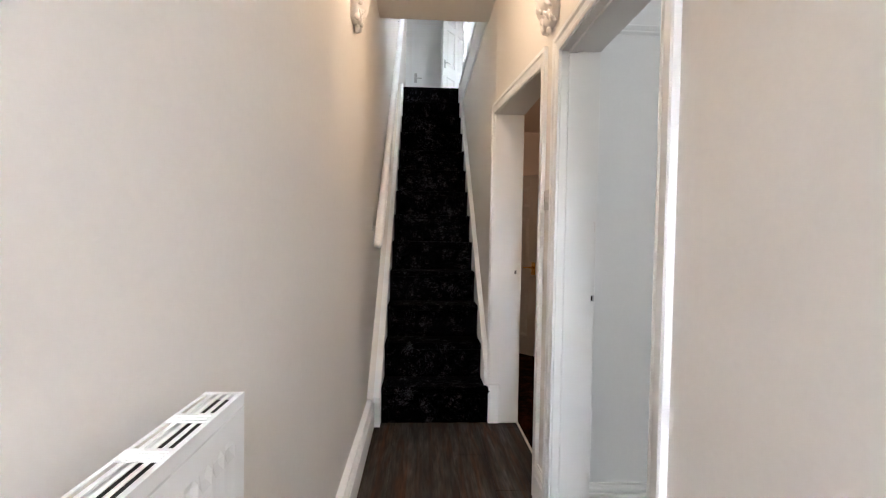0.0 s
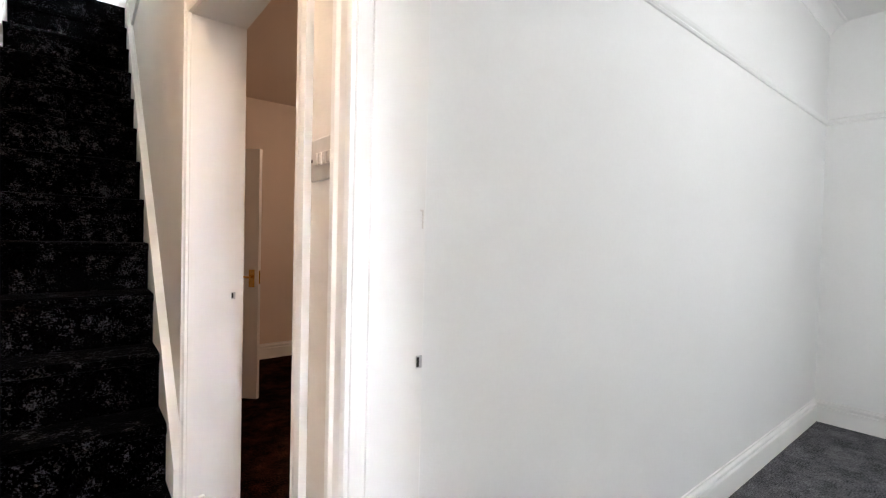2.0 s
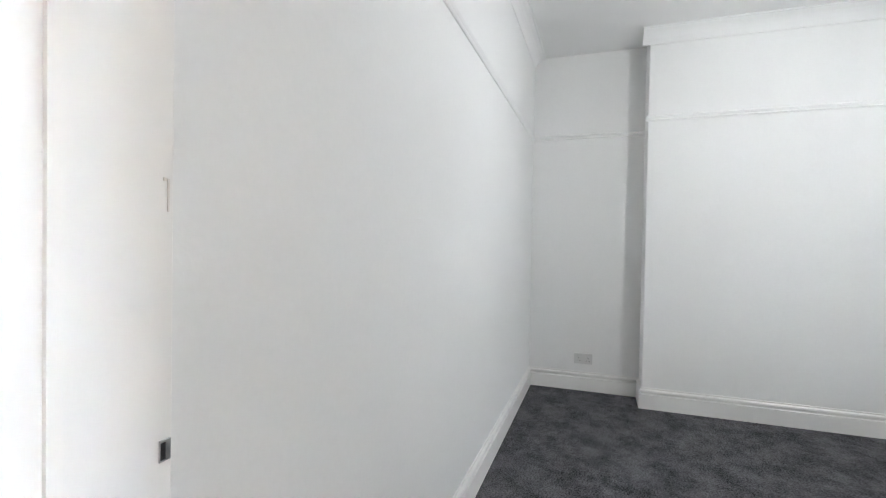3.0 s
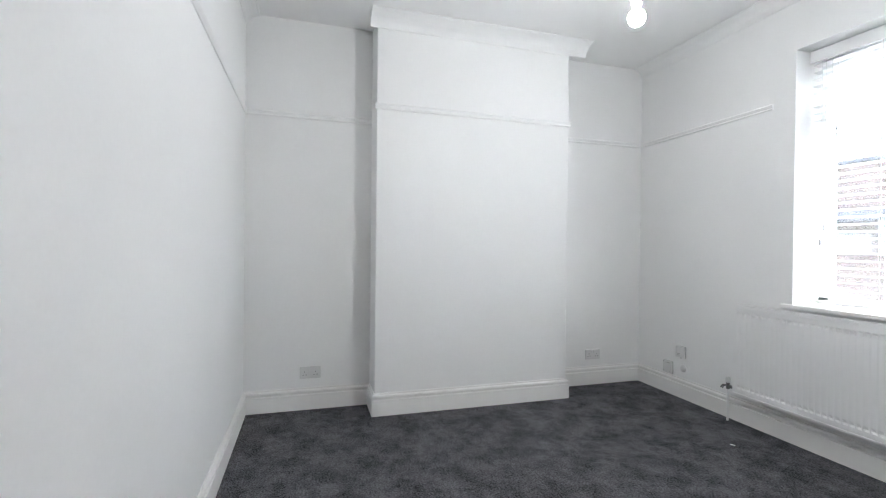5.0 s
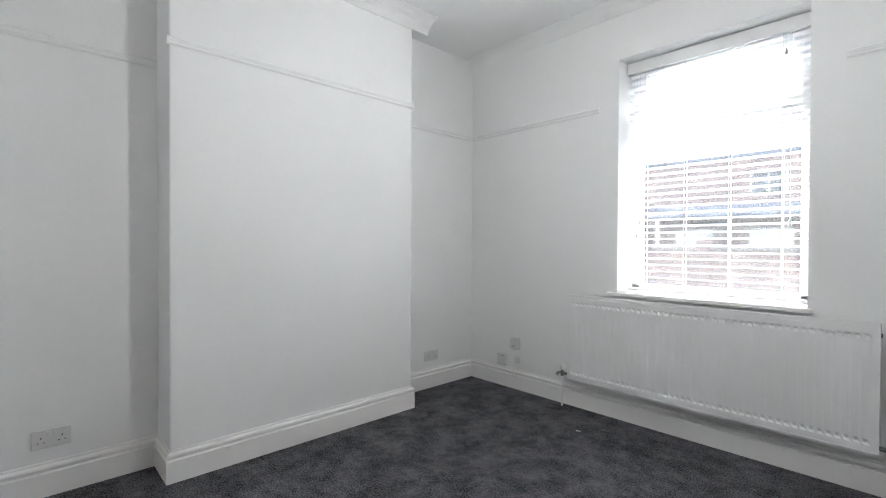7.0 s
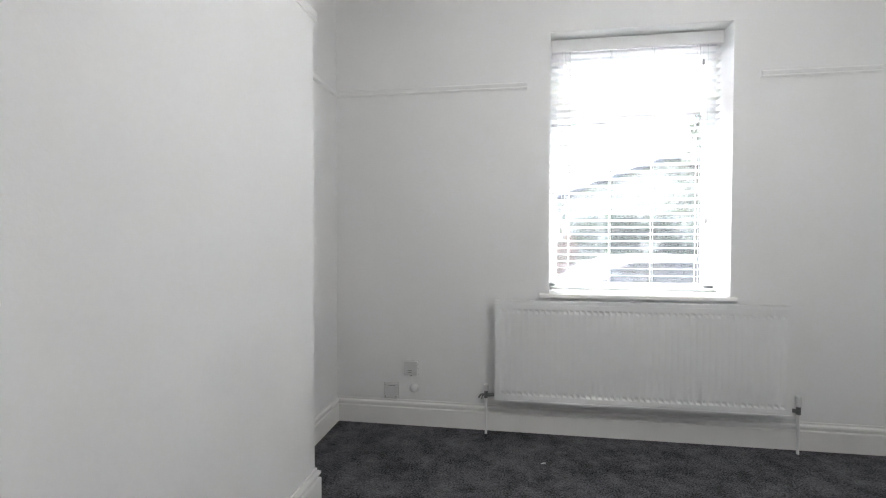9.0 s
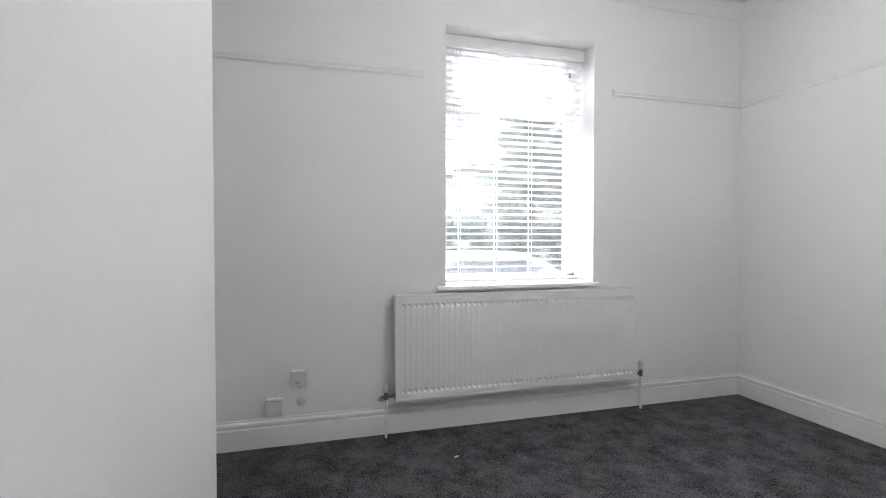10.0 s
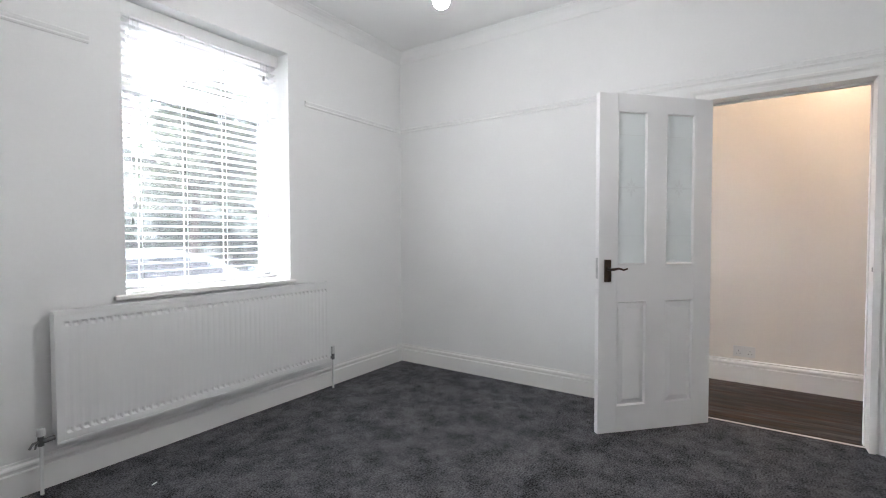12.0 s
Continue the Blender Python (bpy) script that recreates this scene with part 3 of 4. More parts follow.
def radiator(at, turn, width, height, depth, group_len, group_gap, slots, label, valves, flute=0.008):
    """A panel radiator, its back against the wall, standing out along +y of its own axes."""
    r = thing("radiator", at, label, "radiator")
    r.rotation_euler = (0, 0, radians(turn))
    gap = 0.028
    front = part("front_panel", pressed_front(width, height, 0.0335, -flute, 0.025, 0.052), enamel, r, "white panel with pressed upright flutes")
    front.location = (0, gap + depth - 0.008, 0)
    part("back_panel", boxes(((0.004, gap, 0), (width - 0.004, gap + 0.014, height - 0.002)), bevel=0.003), enamel, r)
    for x in (0, width - 0.0015):
        part("side_panel", boxes(((x, gap + 0.003, 0.012), (x + 0.0015, gap + depth - 0.0205, height + 0.004))), enamel, r)
    # near-black filler block, its colour gives the grille slots their shade
    part("convector", boxes(((0.003, gap + 0.016, 0.03), (width - 0.003, gap + depth - 0.022, height - 0.004))), dark_hole, r, "near-black block standing in for shade inside the radiator")
    # grille: long bars with bridges
    bm = bmesh.new()
    y0, y1 = gap + 0.002, gap + depth - 0.009
    rim = 0.22 * (y1 - y0)
    pitch = (y1 - y0 - rim) / (slots - 0.45)
    box((0, y0, height + 0.0048), (width, y0 + rim * 0.4, height + 0.006), 0, bm)
    box((0, y1 - rim * 0.6, height + 0.0048), (width, y1, height + 0.006), 0, bm)
    for i in range(slots - 1):
        y = y0 + rim * 0.4 + (i + 0.55) * pitch
        box((0, y, height + 0.0048), (width, y + 0.45 * pitch, height + 0.006), 0, bm)
    x = group_gap * -0.6
    while x < width - 0.001:
        box((max(x, 0), y0, height + 0.0046), (min(x + group_gap, width), y1, height + 0.0064), 0, bm)
        for rib in (0.3, 0.7):
            if 0.01 < x + rib * group_gap < width - 0.01:
                box((x + rib * group_gap - 0.002, y0 + 0.006, height + 0.006), (x + rib * group_gap + 0.002, y1 - 0.006, height + 0.0078), 0, bm)
        x += group_len + group_gap
    box((0, y1 - 0.001, height), (width, y1 + 0.0012, height + 0.0068), 0, bm)
    part("top_grille", bm, enamel, r, "white slotted top grille")
    for x, kind in valves:
        v = part("valve", loop3([(x, gap + 0.045, -0.21), (x, gap + 0.045, 0.02)], 0.0075, 10), enamel, r, "white painted pipe and radiator valve")
        part("valve_body", loop3([(x - 0.004, gap + 0.045, 0.03), (x + 0.05 * (1 if x < width / 2 else -1), gap + 0.045, 0.034)], 0.011, 10,
                                 rod((x, gap + 0.045, 0.012), (x, gap + 0.045, 0.056), 0.012, 12)), chrome_dark, v, "tarnished metal valve body")
        part("valve_cap", turned([(0.012, 0.056), (0.017, 0.06), (0.016, 0.09 + 0.02 * kind), (0.012, 0.094 + 0.02 * kind)], 14, m=Matrix.Translation((x, gap + 0.045, 0))), plastic, v, "white valve cap")
        if kind == 0:
            part("lever", loop3([(x, gap + 0.045, 0.036), (x + 0.03, gap + 0.055, 0.034), (x + 0.045, gap + 0.06, 0.014)], 0.005, 8,
                                loop3([(x, gap + 0.045, 0.036), (x + 0.02, gap + 0.062, 0.03), (x + 0.026, gap + 0.065, 0.01)], 0.004, 8)), chrome_dark, v)
    for x in (0.25, width - 0.25):
        part("bracket", boxes(((x, 0.0, 0.1), (x + 0.03, gap + 0.002, height - 0.1))), enamel, r)
    part("bleed_plug", rod((-0.006, gap + 0.02, height - 0.05), (0.004, gap + 0.02, height - 0.05), 0.010, 10), chrome_dark, r)
    return r


front_rad = radiator((1.424, YW, 0.212), 0, 1.632, 0.606, 0.075, 0.12, 0.02, 4, "long white double panel radiator fixed below the window", ((-0.045, 1), (1.685, 0)))
hall_rad = radiator((HL, 0.555, 0.30), -90, 1.2, 0.705, 0.063, 0.066, 0.026, 4, "tall white slim panel radiator on the hall wall", ((1.24, 1),), 0.0035)


# ---- doors ----
def raised_panel(u0, u1, z0, z1, d):
    """A fielded panel, proud in the middle, with sloped borders."""
    bm = bmesh.new()
    s = 0.038
    rings = []
    for inset, y in ((0, d - 0.012), (0.012, d - 0.012), (s, d - 0.003), (s + 0.004, d - 0.001)):
        rings.append([bm.verts.new((u, y, z)) for u, z in ((u0 + inset, z0 + inset), (u1 - inset, z0 + inset), (u1 - inset, z1 - inset), (u0 + inset, z1 - inset))])
    for p, q in zip(rings, rings[1:]):
        for i in range(4):
            bm.faces.new((p[i], p[(i + 1) % 4], q[(i + 1) % 4], q[i]))
    bm.faces.new(rings[-1])
    back = [bm.verts.new((v.co.x, 0.012, v.co.z)) for v in rings[0]]
    for i in range(4):
        bm.faces.new((rings[0][i], rings[0][(i + 1) % 4], back[(i + 1) % 4], back[i]))
    bm.faces.new(back)
    return bm


def bead(u0, u1, z0, z1, d):
    """A small ovolo bead round an opening."""
    bm = bmesh.new()
    rings = []
    for inset, y in ((0, d), (0.004, d + 0.0015), (0.010, d - 0.004), (0.012, d - 0.011)):
        rings.append([bm.verts.new((u, y, z)) for u, z in ((u0 + inset, z0 + inset), (u1 - inset, z0 + inset), (u1 - inset, z1 - inset), (u0 + inset, z1 - inset))])
    for p, q in zip(rings, rings[1:]):
        for i in range(4):
            bm.faces.new((p[i], p[(i + 1) % 4], q[(i + 1) % 4], q[i]))
    return bm


def lever(door, u, z, d, way, metal, label):
    h = part("door_handle", boxes(((u - 0.022, d, z - 0.075), (u + 0.022, d + 0.006, z + 0.055)), bevel=0.002), metal, door, label)
    part("lever", loop3([(u, d + 0.004, z), (u, d + 0.04, z), (u + way * 0.012, d + 0.05, z + 0.001), (u + way * 0.042, d + 0.05, z + 0.006), (u + way * 0.074, d + 0.05, z - 0.003),
                         (u + way * 0.10, d + 0.048, z + 0.004)], [0.009, 0.008, 0.008, 0.006, 0.006, 0.0045], 10), metal, h)
    return h


LEAF_W, LEAF_H, LEAF_D = 0.762, 1.981, 0.036


def glazed_door():
    """Two lights over two panels; x from the hinges to the free edge, y out of the seen face."""
    d = thing("door", (0, 0, 0), "white panelled door with two etched glass lights, standing open", "door")
    us = (0, 0.122, 0.322, 0.446, 0.644, LEAF_W)
    zs = (0, 0.150, 0.775, 0.985, 1.885, LEAF_H)
    D = LEAF_D
    part("stiles", boxes(((us[0], 0, 0), (us[1], D, LEAF_H)), ((us[4], 0, 0), (us[5], D, LEAF_H)), bevel=0.002), satin, d)
    part("rails", boxes(((us[1], 0, zs[0]), (us[4], D, zs[1])), ((us[1], 0, zs[2]), (us[4], D, zs[3])), ((us[1], 0, zs[4]), (us[4], D, zs[5])),
                        ((us[2], 0, zs[1]), (us[3], D, zs[2])), ((us[2], 0, zs[3]), (us[3], D, zs[4]))), satin, d)
    for a, b in ((us[1], us[2]), (us[3], us[4])):
        part("panel", raised_panel(a, b, zs[1], zs[2], D), satin, d, "white raised panel")
        part("panel_bead", bead(a, b, zs[1], zs[2], D), satin, d)
        g = part("pane", boxes(((a, 0.014, zs[3]), (b, 0.022, zs[4]))), frosted, d, "pale etched glass light")
        part("glazing_bead", bead(a, b, zs[3], zs[4], D), satin, d)
        bm = bmesh.new()
        for z in (1.155, 1.44, 1.745):
            box((a + 0.012, 0.0221, z), (b - 0.012, 0.0227, z + 0.004), 0, bm)
        for k in range(8):
            ang = math.pi * k / 4
            c = Vector(((a + b) / 2, 0.0224, 1.442))
            w = Vector((math.cos(ang), 0, math.sin(ang)))
            s = Vector((-w.z, 0, w.x))
            L = 0.06 if k % 2 == 0 else 0.04
            vs = [bm.verts.new(c + v) for v in (w * 0.008, w * L * 0.5 + s * 0.009, w * L, w * L * 0.5 - s * 0.009)]
            bm.faces.new(vs)
        part("etched_flower", bm, etch, g, "etched lines and small flower")
    lever(d, LEAF_W - 0.056, 0.965, D, -1, bronze, "aged bronze lever handle")
    part("latch_plate", boxes(((LEAF_W - 0.001, 0.007, 0.91), (LEAF_W + 0.0015, D - 0.007, 1.03)), bevel=0.0005), steel, d, "steel latch plate")
    for z in (0.25, 1.75):
        part("hinge", rod((-0.004, -0.004, z), (-0.004, -0.004, z + 0.09), 0.006, 10), satin, d)
    return d


def six_panel_door(width, height, metal, label, handle_at, handle_way):
    d = thing("door", (0, 0, 0), label, "door")
    D = 0.036
    a, b, c = 0.105, width / 2 - 0.045, width / 2 + 0.045
    e = width - 0.105
    zs = [0, 0.10 * height, 0.385 * height, 0.475 * height, 0.77 * height, 0.82 * height, 0.94 * height, height]
    part("stiles", boxes(((0, 0, 0), (a, D, height)), ((e, 0, 0), (width, D, height)), ((b, 0, zs[1]), (c, D, zs[6])), bevel=0.002), satin, d)
    part("rails", boxes(*[((p, 0, z0), (q, D, z1)) for p, q in ((a, b), (c, e)) for z0, z1 in ((zs[0], zs[1]), (zs[2], zs[3]), (zs[4], zs[5]), (zs[6], zs[7]))],
                        ((b, 0, 0), (c, D, zs[1])), ((b, 0, zs[6]), (c, D, height))), satin, d)
    for p, q in ((a, b), (c, e)):
        for z0, z1 in ((zs[1], zs[2]), (zs[3], zs[4]), (zs[5], zs[6])):
            part("panel", raised_panel(p, q, z0, z1, D), satin, d, "white moulded panel")
    lever(d, handle_at, 0.49 * height, D, handle_way, metal, "lever handle on a backplate")
    return d


def stand(door, origin, along):
    """Stands a leaf with its x axis along the given way; its seen face looks a quarter turn to the left of that."""
    door.matrix_basis = Matrix.Translation(origin) @ Matrix.Rotation(math.atan2(along[1], along[0]), 4, "Z")


leaf = glazed_door()
stand(leaf, (0.542 - 0.688 * LEAF_D, 1.025 - 0.726 * LEAF_D, 0.008), (0.726, -0.688))
cupboard_door = six_panel_door(0.78, 1.86, brass, "white six-panel cupboard door with brass lever, ajar", 0.05, 1)
stand(cupboard_door, (1.0, 4.50, 0.012), (-0.707, 0.707))
part("latch_plate", boxes(((-0.0015, 0.008, 0.86), (0.0005, 0.028, 0.96))), brass, cupboard_door, "brass latch plate")

# ---- stairs ----
STEPS, RISE, GOING, FOOT = 13, 0.2366, 0.23, 2.85
stairs = tagged(thing("staircase", (0, 0, 0), "steep straight stairs with black mottled carpet between white strings", "staircase"), kind="structure")
step_mesh = None
SX0, SX1 = -0.462, HS - 0.006


def step_bm(last):
    """Carpet over a riser and a rounded nosing; y from the nosing, z from the riser's foot."""
    bm = bmesh.new()
    prof = [(0.022, -0.03), (0.022, RISE - 0.045), (0.006, RISE - 0.038), (0.0, RISE - 0.022), (0.006, RISE - 0.006), (0.022, RISE), (0.05 + GOING, RISE), (0.05 + GOING, -0.03)]
    n = 14
    rows = []
    for k in range(n + 1):
        x = SX0 + (SX1 - SX0) * k / n
        rows.append([bm.verts.new((x, y + 0.002 * math.sin(k * 1.9 + y * 40), z)) for y, z in prof])
    for p, q in zip(rows, rows[1:]):
        for i in range(len(prof)):
            j = (i + 1) % len(prof)
            bm.faces.new((p[i], q[i], q[j], p[j]))
    bm.faces.new(rows[0])
    bm.faces.new(rows[-1][::-1])
    return bm


for i in range(STEPS):
    if step_mesh is None:
        st = part("step", step_bm(False), carpet_stair, stairs, "black carpeted step")
        step_mesh = st.data
    else:
        st = new("step", step_mesh)
        st.parent = stairs
    st.location = (0, FOOT + GOING * i, RISE * i)
slope = RISE / GOING


def string_bm(x0, x1, over, y0, y1, foot_z):
    """A sloped board along the stairs with a small cap."""
    bm = bmesh.new()
    ring = []
    for x in (x0, x1):
        ring.append([bm.verts.new((x, y, z)) for y, z in ((y0, 0), (y0, foot_z), (FOOT + (foot_z - over) / slope, foot_z), (y1, over + (y1 - FOOT) * slope),
                                                         (y1, over + (y1 - FOOT) * slope - 0.42), (y0 + 0.45, 0))])
    bm.faces.new(ring[0][::-1])
    bm.faces.new(ring[1])
    for i in range(6):
        j = (i + 1) % 6
        bm.faces.new((ring[0][i], ring[0][j], ring[1][j], ring[1][i]))
    return bm


part("wall_string", string_bm(-0.505, -0.4635, 0.28, 2.80, 5.60, 0.20), gloss, stairs, "white sloped wall string")
part("plaster_ledge", string_bm(HL, -0.505, 0.272, 2.80, 5.60, 0.192), cream_wall, stairs, "cream plaster ledge behind the string")
part("wall_string_cap", loop3([(-0.485, 2.81, 0.21), (-0.485, 5.6, 0.28 + (5.6 - FOOT) * slope)], 0.013, 8), gloss, stairs)
part("partition_string", string_bm(HS - 0.036, HS, 0.30, D2B + 0.045, 5.60, 0.36), gloss, stairs, "white sloped string beside the rear room")
part("partition_string_cap", loop3([(HS - 0.016, 2.92, 0.33), (HS - 0.016, 5.6, 0.30 + (5.6 - FOOT) * slope)], 0.015, 8), gloss, stairs)

rail = thing("handrail", (0, 0, 0), "white painted wooden handrail fixed to the stair wall", "handrail")
ra, rb = Vector((HL + 0.055, 2.80, 1.165)), Vector((HL + 0.055, 5.75, 1.165 + 2.95 * 0.985))
smooth(part("rail", loop3([ra - Vector((0, 0.006, 0.008)), ra, ra + (rb - ra) * 0.01, rb], [0.017, 0.026, 0.029, 0.029], 14), gloss, rail))
for f in (0.06, 0.5, 0.95):
    p = ra + (rb - ra) * f
    part("bracket", loop3([(HL, p.y, p.z - 0.06), (HL + 0.03, p.y, p.z - 0.055), (HL + 0.055, p.y, p.z - 0.02)], 0.006, 8,
                          rod((HL, p.y, p.z - 0.06), (HL + 0.004, p.y, p.z - 0.06), 0.022, 14)), gloss, rail, "small painted rail bracket")

# stairwell edge and balustrade upstairs
fixed("trim_stairwell_apron", boxes(((HS - 0.018, 3.3, TOP + 0.02), (HS, 5.62, UP + 0.02)), ((HS - 0.03, 3.3, UP + 0.02), (HS + 0.09, 5.62, UP + 0.05)), bevel=0.003), gloss,
      "white apron board along the stairwell edge", "trim")
bal = thing("balustrade", (HS + 0.045, 0, UP + 0.05), "white landing balustrade with turned spindles", "balustrade")
spin = [(0.018, 0.0), (0.018, 0.16), (0.010, 0.17), (0.017, 0.19), (0.010, 0.21), (0.016, 0.33), (0.011, 0.50), (0.017, 0.52), (0.010, 0.54), (0.018, 0.56), (0.018, 0.74)]
spin_mesh = None
for i in range(16):
    y = 3.42 + i * 0.125
    if spin_mesh is None:
        o = smooth(part("spindle", turned(spin, 10), gloss, bal))
        spin_mesh = o.data
    else:
        o = new("spindle", spin_mesh)
        o.parent = bal
    o.location = (0, y, 0)
part("top_rail", boxes(((-0.03, 3.35, 0.74), (0.03, 5.56, 0.79)), bevel=0.01), gloss, bal)
part("newel_post", turned([(0.045, -0.05), (0.045, 0.25), (0.025, 0.27), (0.042, 0.31), (0.025, 0.35), (0.036, 0.6), (0.025, 0.62), (0.045, 0.66), (0.045, 0.85), (0.03, 0.88), (0.045, 0.93), (0.02, 0.97)], 14,
                          m=Matrix.Translation((0, 5.56, 0))), gloss, bal, "turned white newel post")
fixed("wall_landing_stub", boxes(((0.56, 8.0, UP), (0.66, 8.32, 5.5)), ((HL, 8.32, UP), (3.0, 8.45, 5.5))), white_wall, "white wall by the landing doors", "wall")
landing_door = six_panel_door(0.762, 1.981, steel, "white six-panel landing door standing ajar", 0.712, -1)
stand(landing_door, (0.535, 7.98, UP + 0.008), (-0.615, -0.788))
flush = thing("door", (0.30, 8.318, UP + 0.008), "plain white flush door at the end of the landing", "door")
part("door_leaf", boxes(((0, -0.04, 0), (0.74, 0, 1.98)), bevel=0.003), upvc, flush, at=pose(0, 0, 0, 0, 0, 180) @ Matrix.Translation((0, 0.04, 0)))
h = part("door_handle", boxes(((-0.685, -0.048, 0.93), (-0.635, -0.04, 1.10)), bevel=0.002), steel, flush, "steel lever handle on a plate")
part("lever", loop3([(-0.66, -0.045, 1.0), (-0.66, -0.085, 1.0), (-0.60, -0.09, 1.0), (-0.55, -0.09, 1.0)], 0.009, 8), steel, h)


# ---- front doorway behind the walk ----
# unseen door, its open glazing sized to meter daylight into the hall
fixed("doorframe_front", boxes(((HL, -1.75, 0), (HL + 0.06, -1.66, 2.55)), ((0.32, -1.75, 0), (0.38, -1.66, 2.55)), ((HL + 0.06, -1.75, 2.0), (0.32, -1.66, 2.1)),
                               ((HL + 0.06, -1.75, 2.49), (0.32, -1.66, 2.55)),
                               ((HL + 0.06, -1.73, 0), (0.32, -1.69, 1.7)), ((HL + 0.06, -1.73, 1.7), (HL + 0.18, -1.69, 2.0)), ((0.20, -1.73, 1.7), (0.32, -1.69, 2.0))),
      gloss, "unseen white front door and fanlight, openings sized for hall daylight", "door frame")


# ---- corbels ----
def corbel(at, way, group):
    """A scrolled plaster bracket, way: the side it stands out to."""
    c = thing("corbel", at, "cream painted plaster corbel with scrolls and leaves", "corbel", group)
    bm = bmesh.new()
    prof = [(0.0, 0.0), (0.030, 0.005), (0.042, 0.030), (0.034, 0.055), (0.052, 0.075), (0.072, 0.115), (0.062, 0.150), (0.085, 0.185), (0.110, 0.235), (0.100, 0.285), (0.120, 0.330), (0.130, 0.36), (0.0, 0.36)]
    n = 8
    rows = []
    for k in range(n + 1):
        f = k / n - 0.5
        rows.append([bm.verts.new((way * o * (1 - 0.5 * abs(f) + 0.10 * math.cos(k * math.pi)), f * (0.17 + 0.05 * z / 0.36), z)) for o, z in prof])
    for p, q in zip(rows, rows[1:]):
        for i in range(len(prof)):
            j = (i + 1) % len(prof)
            bm.faces.new((p[i], q[i], q[j], p[j]))
    bm.faces.new(rows[0])
    bm.faces.new(rows[-1])
    smooth(part("scroll_body", bm, plaster, c))
    rng = random.Random(7)
    bm = bmesh.new()
    for k in range(26):
        z = 0.01 + 0.34 * k / 25
        o = 0.030 + 0.24 * z
        y = (((k * 0.618) % 1) - 0.5) * (0.15 + 0.14 * z)
        lobe = bmesh.ops.create_icosphere(bm, subdivisions=2, radius=1)["verts"]
        place = Matrix.Translation((way * o * 0.82, y, z)) @ Euler((rng.uniform(-0.6, 0.6), rng.uniform(-0.6, 0.6), 0)).to_matrix().to_4x4()
        for v in lobe:
            v.co = place @ Vector((v.co.x * 0.014, v.co.y * 0.012, v.co.z * 0.024))
    smooth(part("leaf_carving", bm, plaster, c, "carved acanthus leaves"))
    part("drop", turned([(0.003, -0.030), (0.011, -0.020), (0.013, -0.006), (0.008, 0.006)], 12, m=Matrix.Translation((way * 0.018, 0, 0))), plaster, c)
    part("cap", boxes(((0, -0.12, 0.36), (way * 0.14, 0.12, 0.40)), bevel=0.008), plaster, c)
    return c


corbel((HL, 2.04, 2.19), 1, "hall corbels")
corbel((HR, 1.90, 2.15), -1, "hall corbels")


# ---- sockets and switches ----
def frame_on(at, normal):
    """A pose whose y axis points out of a wall."""
    return Matrix.Translation(at) @ Matrix.Rotation(math.atan2(normal[1], normal[0]) - math.pi / 2, 4, "Z")


def double_socket(at, normal):
    s = thing("socket", (0, 0, 0), "white plastic double wall socket with two switches", "socket", "double sockets")
    s.matrix_basis = frame_on(at, normal)
    part("faceplate", boxes(((-0.073, 0, -0.043), (0.073, 0.010, 0.043)), bevel=0.003), plastic, s)
    for x in (-0.038, 0.038):
        bm = bmesh.new()
        for dx, dz, w, h in ((0, 0.006, 0.004, 0.008), (-0.011, -0.016, 0.0065, 0.004), (0.011, -0.016, 0.0065, 0.004)):
            box((x + dx - w / 2, 0.0101, dz - h / 2), (x + dx + w / 2, 0.0107, dz + h / 2), 0, bm)
        part("pin_holes", bm, dark_hole, s)
    for x in (-0.012, 0.012):
        part("rocker", boxes(((x - 0.007, 0.009, 0.012), (x + 0.007, 0.014, 0.034)), bevel=0.002), plastic, s)
    return s


double_socket((RA, 1.397, 0.268), (-1, 0))
double_socket((RA, -0.995, 0.263), (-1, 0))
double_socket((HL, 1.198, 0.243), (1, 0))

sw = thing("light_switch", (0, 0, 0), "grey metal four-gang light switch plate", "light switch")
sw.matrix_basis = frame_on((HR, 1.892, 1.402), (-1, 0))
part("faceplate", boxes(((-0.064, 0, -0.045), (0.064, 0.009, 0.045)), bevel=0.003), brushed, sw)
for i in range(4):
    part("rocker", boxes(((-0.040 + i * 0.021, 0.008, -0.013), (-0.024 + i * 0.021, 0.014, 0.013)), bevel=0.002), brushed, sw)
for x in (-0.057, 0.057):
    part("screw", turned([(0.004, 0), (0.004, 0.001), (0.002, 0.0015)], 10, m=Matrix.Translation((x, 0.009, 0)) @ Matrix.Rotation(radians(-90), 4, "X")), shadow_gap, sw)


def wall_box(x, z, w, h, bars, label):
    b = thing("phone_box", (0, 0, 0), label, "phone socket")
    b.matrix_basis = frame_on((x, YW, z), (0, 1))
    part("housing", boxes(((-w / 2, 0, -h / 2), (w / 2, 0.028, h / 2)), bevel=0.005), plastic, b)
    part("seam", boxes(((-w / 2 - 0.0004, 0.010, -h / 2 - 0.0004), (w / 2 + 0.0004, 0.0115, h / 2 + 0.0004))), shadow_gap, b)
    for bx, bz, bw in bars:
        part("printed_bar", boxes(((bx, 0.0281, bz), (bx + bw, 0.0286, bz + 0.004))), tassel_mat, b, "small illegible grey print")
    return b


